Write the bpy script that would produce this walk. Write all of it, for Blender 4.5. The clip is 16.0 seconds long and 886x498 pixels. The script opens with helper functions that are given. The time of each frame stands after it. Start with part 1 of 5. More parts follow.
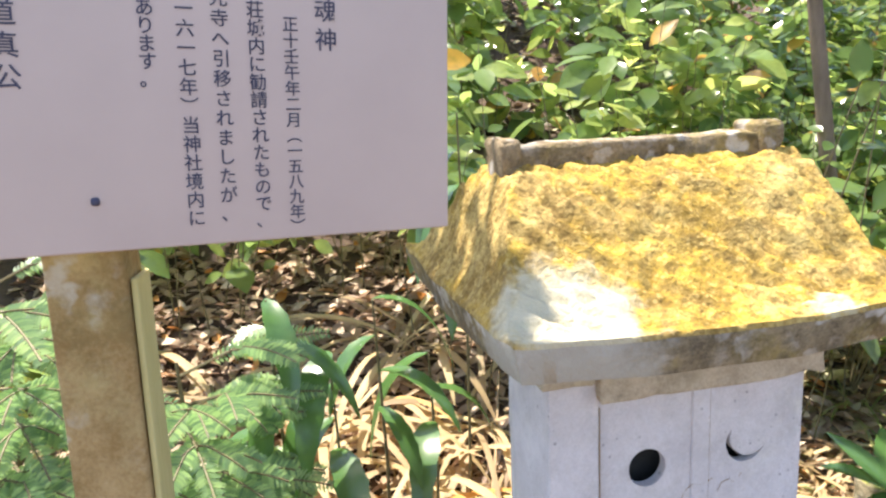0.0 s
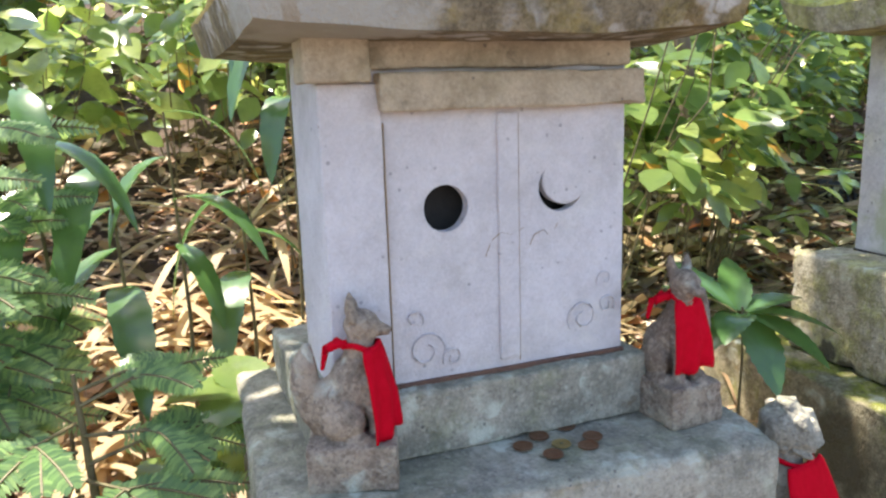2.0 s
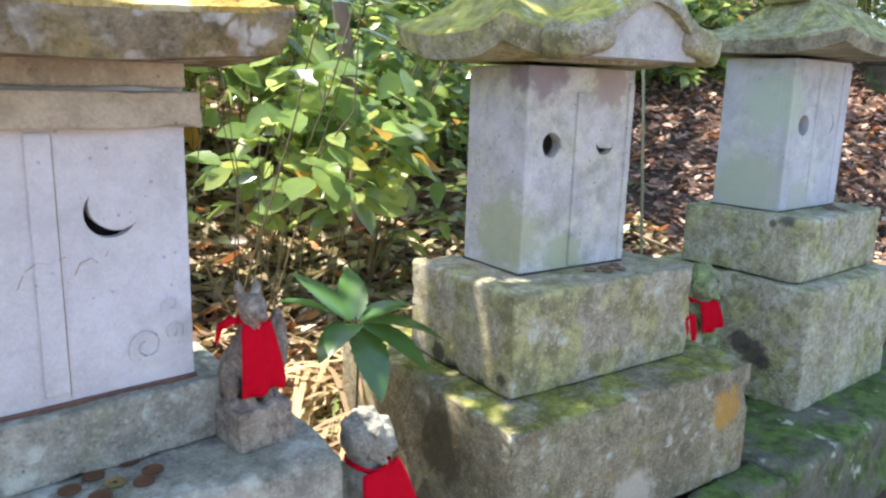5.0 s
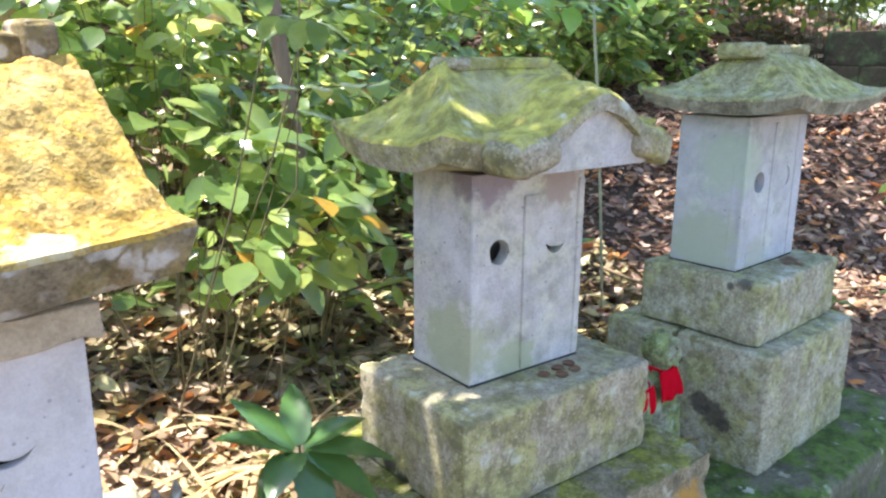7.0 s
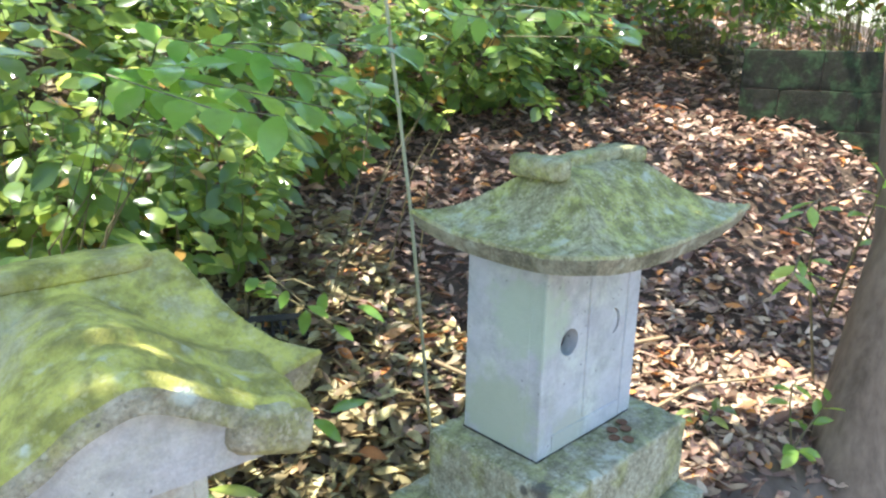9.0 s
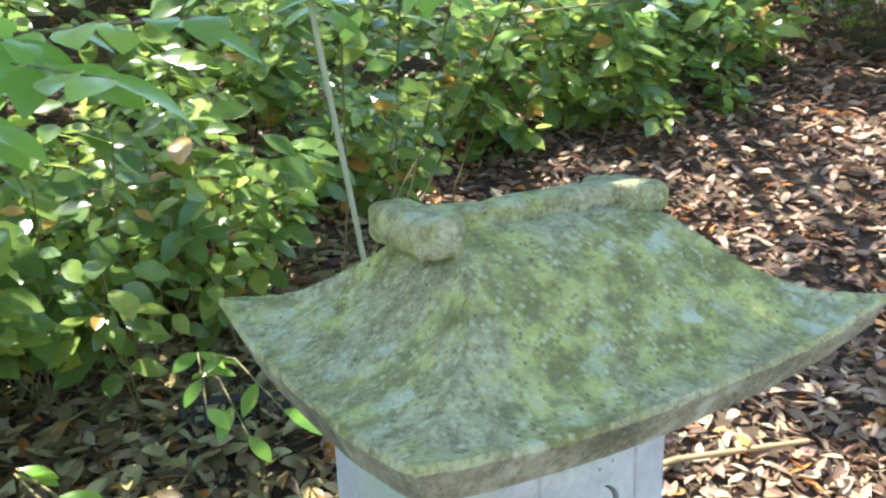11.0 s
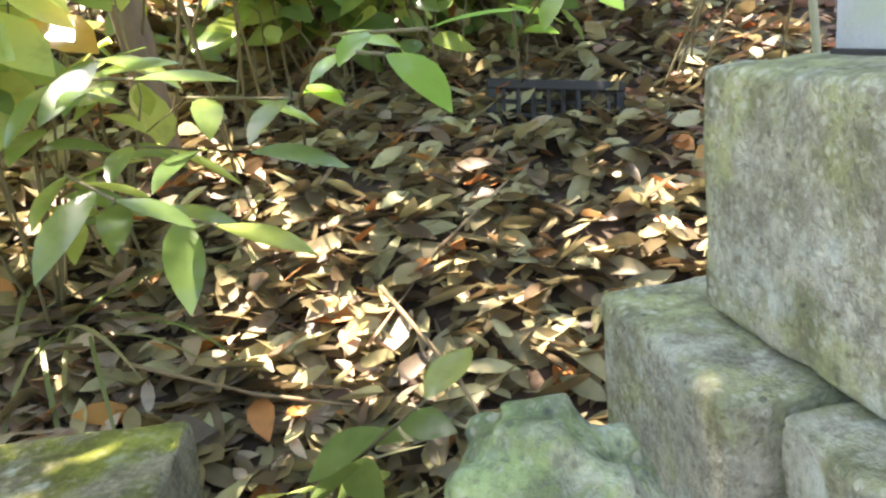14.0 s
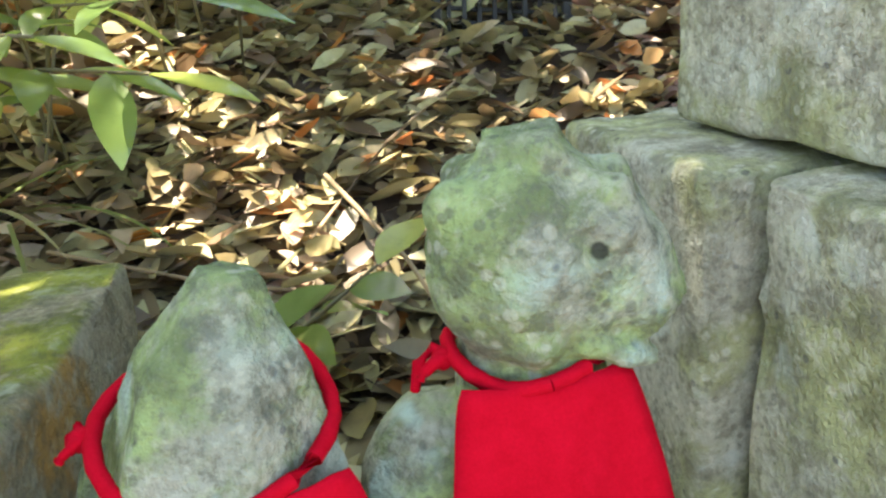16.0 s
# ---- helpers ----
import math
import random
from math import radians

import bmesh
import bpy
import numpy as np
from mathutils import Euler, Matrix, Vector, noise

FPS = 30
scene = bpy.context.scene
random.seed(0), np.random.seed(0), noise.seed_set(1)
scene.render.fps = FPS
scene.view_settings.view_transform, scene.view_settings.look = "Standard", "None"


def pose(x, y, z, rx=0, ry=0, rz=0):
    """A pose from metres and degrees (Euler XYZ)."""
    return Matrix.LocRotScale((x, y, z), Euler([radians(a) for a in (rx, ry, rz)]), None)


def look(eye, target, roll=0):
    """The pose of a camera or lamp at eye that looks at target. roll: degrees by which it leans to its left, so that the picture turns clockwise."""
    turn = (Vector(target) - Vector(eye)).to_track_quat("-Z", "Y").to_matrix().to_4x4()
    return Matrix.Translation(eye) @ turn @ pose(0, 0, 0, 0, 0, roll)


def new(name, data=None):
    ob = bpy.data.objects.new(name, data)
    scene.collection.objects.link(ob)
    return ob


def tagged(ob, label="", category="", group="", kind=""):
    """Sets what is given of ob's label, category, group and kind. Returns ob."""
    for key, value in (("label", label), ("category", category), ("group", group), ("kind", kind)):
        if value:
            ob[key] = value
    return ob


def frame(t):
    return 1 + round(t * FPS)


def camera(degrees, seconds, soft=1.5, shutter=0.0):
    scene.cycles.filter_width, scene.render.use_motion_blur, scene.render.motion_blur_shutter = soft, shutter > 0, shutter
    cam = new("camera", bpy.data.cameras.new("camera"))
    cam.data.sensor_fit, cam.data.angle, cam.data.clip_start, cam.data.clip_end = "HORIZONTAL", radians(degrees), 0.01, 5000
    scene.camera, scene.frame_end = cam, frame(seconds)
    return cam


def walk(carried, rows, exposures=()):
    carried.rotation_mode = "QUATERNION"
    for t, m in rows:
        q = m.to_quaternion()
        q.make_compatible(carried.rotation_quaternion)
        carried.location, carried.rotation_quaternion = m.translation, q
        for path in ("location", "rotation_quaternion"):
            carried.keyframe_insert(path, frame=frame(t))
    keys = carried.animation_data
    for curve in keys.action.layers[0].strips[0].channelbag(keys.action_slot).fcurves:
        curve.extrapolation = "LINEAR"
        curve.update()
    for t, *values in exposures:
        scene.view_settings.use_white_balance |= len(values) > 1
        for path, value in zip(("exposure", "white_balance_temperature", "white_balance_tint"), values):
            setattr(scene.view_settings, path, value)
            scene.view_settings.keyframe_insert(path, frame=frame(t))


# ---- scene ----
cam = camera(61.3, 16.0, soft=2.4)
PATH = [
    (0, (0.023, -0.018, 1.293), (0.372, 1.908, 0.886), -2.7),
    (0.5, (0.088, 0.009, 1.165), (0.535, 1.916, 0.76), -2.3),
    (1, (0.14, 0.042, 1.058), (0.651, 1.934, 0.659), -2.1),
    (1.5, (0.156, 0.035, 0.986), (0.72, 1.912, 0.592), -1.8),
    (2, (0.17, 0.04, 0.928), (0.78, 1.903, 0.532), -1.8),
    (2.5, (0.199, 0.026, 0.907), (0.926, 1.846, 0.504), -1.2),
    (3, (0.259, 0.0, 0.903), (1.15, 1.742, 0.489), -0.3),
    (3.5, (0.296, -0.004, 0.895), (1.33, 1.654, 0.467), 0.3),
    (4, (0.319, -0.017, 0.911), (1.452, 1.572, 0.474), 1.0),
    (4.5, (0.336, -0.042, 0.935), (1.533, 1.502, 0.507), 1.2),
    (4.7, (0.339, -0.046, 0.951), (1.553, 1.486, 0.527), 1.6),
    (6.8, (0.438, 0.015, 1.113), (1.723, 1.476, 0.652), 0.5),
    (7, (0.451, 0.023, 1.194), (1.731, 1.48, 0.704), 0.3),
    (7.2, (0.493, 0.049, 1.253), (1.79, 1.484, 0.746), 0.4),
    (7.5, (0.606, 0.033, 1.322), (1.874, 1.484, 0.785), 0.3),
    (8, (0.804, 0.057, 1.373), (2.062, 1.507, 0.812), 0.2),
    (8.5, (1.025, 0.122, 1.408), (2.329, 1.529, 0.841), 0.4),
    (9, (1.224, 0.15, 1.45), (2.563, 1.525, 0.888), 1.0),
    (11.3, (1.997, 0.418, 1.349), (2.822, 2.158, 0.809), -4.2),
    (11.5, (2.02, 0.437, 1.31), (2.731, 2.224, 0.76), -5.2),
    (11.6, (2.029, 0.453, 1.264), (2.694, 2.267, 0.746), -4.8),
    (12, (2.024, 0.5, 1.137), (2.526, 2.354, 0.58), -6.9),
    (12.1, (2.018, 0.503, 1.101), (2.485, 2.367, 0.549), -6.2),
    (12.2, (2.031, 0.527, 1.059), (2.426, 2.403, 0.489), -6.7),
    (12.5, (1.994, 0.53, 0.96), (2.318, 2.427, 0.414), -7.0),
    (12.8, (1.982, 0.563, 0.869), (2.233, 2.476, 0.34), -6.8),
    (13, (1.964, 0.597, 0.834), (2.206, 2.504, 0.282), -6.9),
    (13.5, (1.93, 0.658, 0.77), (2.159, 2.565, 0.21), -6.8),
    (14, (1.923, 0.688, 0.716), (2.157, 2.591, 0.147), -6.7),
    (14.5, (1.908, 0.7, 0.666), (2.163, 2.593, 0.075), -6.5),
    (15, (1.904, 0.711, 0.632), (2.214, 2.588, 0.015), -6.1),
    (15.5, (1.894, 0.712, 0.615), (2.249, 2.572, -0.028), -5.7),
    (16, (1.896, 0.693, 0.612), (2.285, 2.538, -0.056), -5.3),
]
walk(cam, [(t, look(eye, target, roll)) for t, eye, target, roll in PATH],
     [(0.0, 1.62, 6700, 14), (2.0, 1.70, 6600, 13), (4.5, 1.79, 6400, 14), (7.0, 1.84, 6280, 13), (8.0, 1.84, 6330, 10), (9.0, 1.98, 6350, 6), (11.5, 1.97, 6380, 1), (12.0, 2.06, 6280, 2), (12.5, 2.18, 6600, 9), (13.0, 2.44, 6900, 13), (14.5, 2.75, 7100, 16), (16.0, 2.76, 7250, 11)])

# ---- light ----
SUN_DIR = Vector((-0.22, 0.30, 1.0)).normalized()
world = bpy.data.worlds.new("world")
scene.world = world
world.use_nodes = True
wn = world.node_tree.nodes
sky = wn.new("ShaderNodeTexSky")
sky.sky_type = 'NISHITA'
sky.sun_disc = False
sky.sun_elevation = math.asin(SUN_DIR.z)
sky.sun_rotation = math.atan2(SUN_DIR.x, SUN_DIR.y)
wn["Background"].inputs["Strength"].default_value = 0.15
world.node_tree.links.new(sky.outputs[0], wn["Background"].inputs["Color"])
sun_data = bpy.data.lights.new("sun", 'SUN')
sun_data.energy, sun_data.angle, sun_data.color = 5.0, radians(0.53), (1.0, 0.94, 0.84)
sun = new("sun", sun_data)
sun.matrix_world = look(SUN_DIR * 20, (0, 0, 0))


# ---- materials ----
def mat(name):
    m = bpy.data.materials.new(name)
    m.use_nodes = True
    return m, m.node_tree.nodes, m.node_tree.links, m.node_tree.nodes["Principled BSDF"]


def noise_node(nodes, links, coord, scale, detail=6.0, rough=0.6):
    n = nodes.new("ShaderNodeTexNoise")
    n.inputs["Scale"].default_value, n.inputs["Detail"].default_value, n.inputs["Roughness"].default_value = scale, detail, rough
    links.new(coord, n.inputs["Vector"])
    return n.outputs["Fac"]


def ramp(nodes, links, fac, stops):
    r = nodes.new("ShaderNodeValToRGB")
    e = r.color_ramp.elements
    while len(e) < len(stops):
        e.new(0.5)
    for el, (p, c) in zip(e, stops):
        el.position, el.color = p, (*c, 1) if len(c) == 3 else c
    links.new(fac, r.inputs["Fac"])
    return r.outputs["Color"]


def step(nodes, links, fac, a, b):
    r = nodes.new("ShaderNodeMapRange")
    r.inputs["From Min"].default_value, r.inputs["From Max"].default_value = a, b
    r.interpolation_type = 'SMOOTHSTEP'
    links.new(fac, r.inputs["Value"])
    return r.outputs["Result"]


def maths(nodes, links, op, a, b):
    n = nodes.new("ShaderNodeMath")
    n.operation = op
    for i, v in enumerate((a, b)):
        if isinstance(v, (int, float)):
            n.inputs[i].default_value = v
        else:
            links.new(v, n.inputs[i])
    return n.outputs[0]


def mix(nodes, links, fac, a, b):
    n = nodes.new("ShaderNodeMix")
    n.data_type = 'RGBA'
    links.new(fac, n.inputs["Factor"])
    for sock, v in ((n.inputs["A"], a), (n.inputs["B"], b)):
        if isinstance(v, tuple):
            sock.default_value = (*v, 1)
        else:
            links.new(v, sock)
    return n.outputs["Result"]


def stone(name, dark, light, moss=(0.10, 0.13, 0.035), top=0.0, spread=0.0, lichen=0.0, stain=0.0, bump=0.4, grain=60.0,
          lichen_color=(0.55, 0.58, 0.48), stain_color=(0.06, 0.055, 0.05), rust=0.0, pits=0.0, fleck_mix=0.3, soft=0.09, patches=()):
    """Weathered stone: two tones, moss on the upper faces (top) and in patches (spread), pale lichen, dark stains, pits."""
    m, n, l, p = mat(name)
    geo = n.new("ShaderNodeNewGeometry")
    pos = geo.outputs["Position"]
    sep = n.new("ShaderNodeSeparateXYZ")
    l.new(geo.outputs["Normal"], sep.inputs[0])
    big, mid, fine = (noise_node(n, l, pos, s) for s in (7.0, 26.0, grain * 4))
    tone = maths(n, l, 'ADD', maths(n, l, 'MULTIPLY', big, 0.5), maths(n, l, 'MULTIPLY', mid, 0.3))
    tone = maths(n, l, 'ADD', tone, maths(n, l, 'MULTIPLY', fine, 0.25))
    col = ramp(n, l, tone, [(0.44, dark), (0.60, light)])
    fleck = noise_node(n, l, pos, grain * 2.2, 3.0, 0.7)
    col = mix(n, l, maths(n, l, 'MULTIPLY', step(n, l, fleck, 0.52, 0.68), fleck_mix), col, tuple(min(1, v * 1.35) for v in light))
    col = mix(n, l, maths(n, l, 'MULTIPLY', step(n, l, fleck, 0.46, 0.32), fleck_mix), col, tuple(v * 0.55 for v in dark))
    if stain:
        w = noise_node(n, l, pos, 11.0, 8.0, 0.7)
        col = mix(n, l, maths(n, l, 'MULTIPLY', step(n, l, w, 0.60 - 0.2 * stain, 0.66 - 0.12 * stain + soft), 0.7), col, stain_color)
    if rust:
        w = noise_node(n, l, pos, 5.5, 7.0, 0.65)
        col = mix(n, l, maths(n, l, 'MULTIPLY', step(n, l, w, 0.62, 0.72), rust), col, (0.40, 0.22, 0.05))
    if top or spread:
        w = noise_node(n, l, pos, 9.0, 8.0, 0.68)
        up = step(n, l, sep.outputs["Z"], 0.25, 0.9)
        a = maths(n, l, 'MULTIPLY', maths(n, l, 'MULTIPLY', up, top), step(n, l, w, 0.40, 0.54))
        b = maths(n, l, 'MULTIPLY', step(n, l, w, 0.63 - 0.30 * spread - soft * 0.4, 0.63 - 0.30 * spread + soft), min(0.9, 0.35 + spread))
        g = mix(n, l, step(n, l, mid, 0.35, 0.65), tuple(c * 0.6 for c in moss), tuple(min(1, c * 1.5) for c in moss))
        col = mix(n, l, maths(n, l, 'MAXIMUM', a, b), col, g)
    crust = noise_node(n, l, pos, 55.0, 8.0, 0.75)
    col = mix(n, l, maths(n, l, 'MULTIPLY', step(n, l, crust, 0.50, 0.40), min(0.6, fleck_mix * 1.1)), col, tuple(v * 0.55 for v in dark))
    col = mix(n, l, maths(n, l, 'MULTIPLY', step(n, l, crust, 0.54, 0.64), min(0.5, fleck_mix * 0.9)), col, tuple(min(1, v * 1.25) for v in light))
    for size, offset, colour in ((150.0, 0.0, tuple(v * 0.5 for v in dark)), (115.0, 5.0, tuple(min(1, v * 1.3) for v in light))):
        mp = n.new("ShaderNodeMapping")
        mp.inputs["Location"].default_value = (offset, offset, offset)
        l.new(pos, mp.inputs["Vector"])
        sv = n.new("ShaderNodeTexVoronoi")
        sv.inputs["Scale"].default_value = size
        l.new(mp.outputs[0], sv.inputs["Vector"])
        some = step(n, l, noise_node(n, l, mp.outputs[0], size * 0.3), 0.46, 0.58)
        spot = maths(n, l, 'MULTIPLY', step(n, l, sv.outputs["Distance"], 0.42, 0.25), some)
        col = mix(n, l, maths(n, l, 'MULTIPLY', spot, fleck_mix), col, colour)
    if lichen:
        v = n.new("ShaderNodeTexVoronoi")
        v.inputs["Scale"].default_value = 30.0
        w2 = n.new("ShaderNodeTexNoise")
        w2.inputs["Scale"].default_value = 45.0
        l.new(pos, w2.inputs["Vector"])
        off = n.new("ShaderNodeVectorMath")
        off.operation = 'SCALE'
        off.inputs["Scale"].default_value = 0.035
        l.new(w2.outputs["Color"], off.inputs[0])
        add = n.new("ShaderNodeVectorMath")
        l.new(pos, add.inputs[0])
        l.new(off.outputs[0], add.inputs[1])
        l.new(add.outputs[0], v.inputs["Vector"])
        sel = step(n, l, noise_node(n, l, pos, 14.0), 0.62 - 0.2 * lichen, 0.70)
        spot = maths(n, l, 'MULTIPLY', step(n, l, v.outputs["Distance"], 0.50, 0.32), sel)
        col = mix(n, l, maths(n, l, 'MULTIPLY', spot, 0.75), col, lichen_color)
    if pits:
        pv = n.new("ShaderNodeTexVoronoi")
        pv.inputs["Scale"].default_value = 62.0
        l.new(pos, pv.inputs["Vector"])
        some = step(n, l, noise_node(n, l, pos, 31.0), 0.50, 0.56)
        spot = maths(n, l, 'MULTIPLY', step(n, l, pv.outputs["Distance"], 0.17, 0.10), some)
        col = mix(n, l, maths(n, l, 'MULTIPLY', spot, pits), col, (0.06, 0.055, 0.06))
    for centre, size, colour in patches:
        dv = n.new("ShaderNodeVectorMath")
        dv.operation = 'DISTANCE'
        l.new(pos, dv.inputs[0])
        dv.inputs[1].default_value = centre
        ragged = maths(n, l, 'ADD', dv.outputs["Value"], maths(n, l, 'MULTIPLY', maths(n, l, 'SUBTRACT', noise_node(n, l, pos, 2.2 / size), 0.5), size * (0.3 if size < 0.011 else 1.6)))
        col = mix(n, l, maths(n, l, 'MULTIPLY', step(n, l, ragged, size * 1.25, size * 0.7), 0.85), col, colour)
    l.new(col, p.inputs["Base Color"])
    p.inputs["Roughness"].default_value = 0.92
    p.inputs["Specular IOR Level"].default_value = 0.25
    h = maths(n, l, 'ADD', maths(n, l, 'MULTIPLY', noise_node(n, l, pos, grain, 5.0), 0.7), maths(n, l, 'MULTIPLY', fine, 0.35))
    bp = n.new("ShaderNodeBump")
    bp.inputs["Strength"].default_value, bp.inputs["Distance"].default_value = min(1.0, bump * 1.5), 0.008
    l.new(h, bp.inputs["Height"])
    l.new(bp.outputs[0], p.inputs["Normal"])
    return m


def leaf_mat(name, a, b, c, rough=0.35, trans=0.35, scale=0.0, old=None, gloss=0.5):
    """Leaf blades that let light through; each blade has its own tone."""
    m, n, l, p = mat(name)
    geo = n.new("ShaderNodeNewGeometry")
    col = ramp(n, l, geo.outputs["Random Per Island"], [(0.0, a), (0.55, b), (0.94, c)] + ([(0.965, old), (1.0, old)] if old else []))
    if scale:
        w = noise_node(n, l, geo.outputs["Position"], scale)
        col = mix(n, l, maths(n, l, 'MULTIPLY', step(n, l, w, 0.45, 0.75), 0.35), col, tuple(v * 0.6 for v in a))
    l.new(col, p.inputs["Base Color"])
    p.inputs["Roughness"].default_value = rough
    p.inputs["Specular IOR Level"].default_value = gloss
    out = n["Material Output"]
    tr = n.new("ShaderNodeBsdfTranslucent")
    hs = n.new("ShaderNodeHueSaturation")
    hs.inputs["Value"].default_value, hs.inputs["Saturation"].default_value, hs.inputs["Hue"].default_value = 1.9, 1.0, 0.485
    l.new(col, hs.inputs["Color"])
    l.new(hs.outputs[0], tr.inputs["Color"])
    ms = n.new("ShaderNodeMixShader")
    ms.inputs[0].default_value = trans
    l.new(p.outputs[0], ms.inputs[1])
    l.new(tr.outputs[0], ms.inputs[2])
    l.new(ms.outputs[0], out.inputs["Surface"])
    return m


def plain(name, a, b, scale=80.0, rough=0.8, bump=0.3, stretch=(1, 1, 1), dist=0.002):
    m, n, l, p = mat(name)
    geo = n.new("ShaderNodeNewGeometry")
    mp = n.new("ShaderNodeMapping")
    mp.inputs["Scale"].default_value = stretch
    l.new(geo.outputs["Position"], mp.inputs["Vector"])
    f = noise_node(n, l, mp.outputs[0], scale)
    g = noise_node(n, l, mp.outputs[0], scale * 0.13)
    t = maths(n, l, 'ADD', maths(n, l, 'MULTIPLY', f, 0.5), maths(n, l, 'MULTIPLY', g, 0.5))
    l.new(ramp(n, l, t, [(0.35, a), (0.65, b)]), p.inputs["Base Color"])
    p.inputs["Roughness"].default_value = rough
    bp = n.new("ShaderNodeBump")
    bp.inputs["Strength"].default_value, bp.inputs["Distance"].default_value = bump, dist
    l.new(f, bp.inputs["Height"])
    l.new(bp.outputs[0], p.inputs["Normal"])
    return m


M_WALL_A = stone("pale_stone", (0.50, 0.47, 0.47), (0.60, 0.57, 0.575), moss=(0.42, 0.40, 0.33), spread=0.25, soft=0.3, pits=0.4, bump=0.3, grain=70, fleck_mix=0.08)
M_LINTEL_A = stone("lintel_stone", (0.34, 0.28, 0.20), (0.50, 0.42, 0.31), moss=(0.28, 0.24, 0.16), spread=0.25, stain=0.10, pits=0.5, bump=0.35, fleck_mix=0.15)
M_ROOF_A = stone("mossy_gold_roof", (0.22, 0.14, 0.04), (0.46, 0.34, 0.12), moss=(0.32, 0.20, 0.015), top=0.7, spread=0.3, stain=0.22, bump=0.8, grain=34, stain_color=(0.12, 0.07, 0.02), fleck_mix=0.5, patches=(((0.290, 0.715, 1.045), 0.085, (0.50, 0.46, 0.33)), ((0.60, 0.70, 1.05), 0.03, (0.48, 0.43, 0.27))))
# darker brown for rim, underside and ridge, paler at the front left corner
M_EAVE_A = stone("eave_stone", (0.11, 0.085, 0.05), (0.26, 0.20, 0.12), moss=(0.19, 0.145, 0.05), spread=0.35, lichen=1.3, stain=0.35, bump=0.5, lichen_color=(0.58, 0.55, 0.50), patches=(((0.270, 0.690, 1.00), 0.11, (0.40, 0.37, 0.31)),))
M_SLAB = stone("slab_stone", (0.22, 0.21, 0.165), (0.39, 0.36, 0.29), moss=(0.19, 0.20, 0.11), top=0.3, spread=0.3, soft=0.12, lichen=0.9, stain=0.42, pits=0.6, bump=0.5, rust=0.3)
M_ROOF_B = stone("moss_roof", (0.32, 0.30, 0.14), (0.44, 0.41, 0.23), moss=(0.33, 0.32, 0.065), top=0.9, spread=0.85, soft=0.14, lichen=0.4, stain=0.08, bump=0.55, stain_color=(0.18, 0.16, 0.08), fleck_mix=0.25)
M_WALL_B = stone("stained_pale_stone", (0.42, 0.40, 0.385), (0.57, 0.55, 0.54), moss=(0.38, 0.38, 0.25), spread=0.50, soft=0.30, stain=0.30, pits=0.6, bump=0.35, stain_color=(0.22, 0.175, 0.20), fleck_mix=0.12, patches=(((1.33, 0.915, 1.01), 0.060, (0.24, 0.19, 0.21)), ((1.50, 0.895, 0.985), 0.045, (0.34, 0.27, 0.24)), ((1.29, 0.96, 0.70), 0.080, (0.37, 0.38, 0.24)), ((1.40, 0.90, 0.66), 0.045, (0.35, 0.37, 0.24))))
M_PED_B = stone("pedestal_stone", (0.27, 0.24, 0.165), (0.42, 0.38, 0.28), moss=(0.27, 0.26, 0.10), top=0.6, spread=0.5, soft=0.10, lichen=0.45, stain=0.20, pits=0.6, bump=0.5, rust=0.25, stain_color=(0.14, 0.115, 0.085), fleck_mix=0.45, patches=(((1.196, 1.025, 0.468), 0.022, (0.05, 0.045, 0.035)), ((1.196, 0.981, 0.446), 0.022, (0.05, 0.045, 0.035)), ((1.196, 0.887, 0.451), 0.014, (0.05, 0.045, 0.035)), ((1.196, 0.832, 0.479), 0.014, (0.05, 0.045, 0.035)), ))
M_BASE_B = stone("mossy_base_stone", (0.17, 0.15, 0.095), (0.33, 0.29, 0.19), moss=(0.165, 0.18, 0.025), top=0.95, spread=0.22, soft=0.14, lichen=0.6, stain=0.45, bump=0.7, rust=0.85, stain_color=(0.07, 0.06, 0.035), fleck_mix=0.4, patches=(((1.66, 0.69, 0.36), 0.045, (0.42, 0.24, 0.05)), ((1.40, 0.70, 0.24), 0.06, (0.46, 0.42, 0.33)), ((1.13, 0.90, 0.35), 0.07, (0.10, 0.085, 0.05))))
# green patches on the left wall colour in light reflected from leaves
M_WALL_C = stone("pale_leaf_tinted_stone", (0.41, 0.415, 0.43), (0.49, 0.495, 0.52), moss=(0.42, 0.47, 0.36), spread=0.45, soft=0.4, pits=0.6, bump=0.25, grain=90, fleck_mix=0.09, patches=(((2.21, 1.00, 0.74), 0.09, (0.40, 0.44, 0.33)), ((2.30, 0.90, 0.70), 0.05, (0.41, 0.42, 0.35)), ((2.21, 0.95, 0.95), 0.08, (0.42, 0.49, 0.38))))
M_ROOF_C = stone("lichen_roof", (0.28, 0.265, 0.14), (0.42, 0.395, 0.24), moss=(0.31, 0.315, 0.10), top=0.75, spread=0.6, soft=0.12, lichen=0.8, stain=0.15, pits=0.7, bump=0.9, lichen_color=(0.52, 0.55, 0.42), stain_color=(0.13, 0.125, 0.08), fleck_mix=0.6)
# darker mottled stone for the hipped roof's rim and underside
M_EAVE_C = stone("mottled_eave_stone", (0.14, 0.13, 0.09), (0.34, 0.32, 0.23), moss=(0.20, 0.21, 0.10), spread=0.3, soft=0.2, lichen=0.9, stain=0.30, pits=0.6, bump=0.7, lichen_color=(0.46, 0.47, 0.37), stain_color=(0.07, 0.065, 0.05))
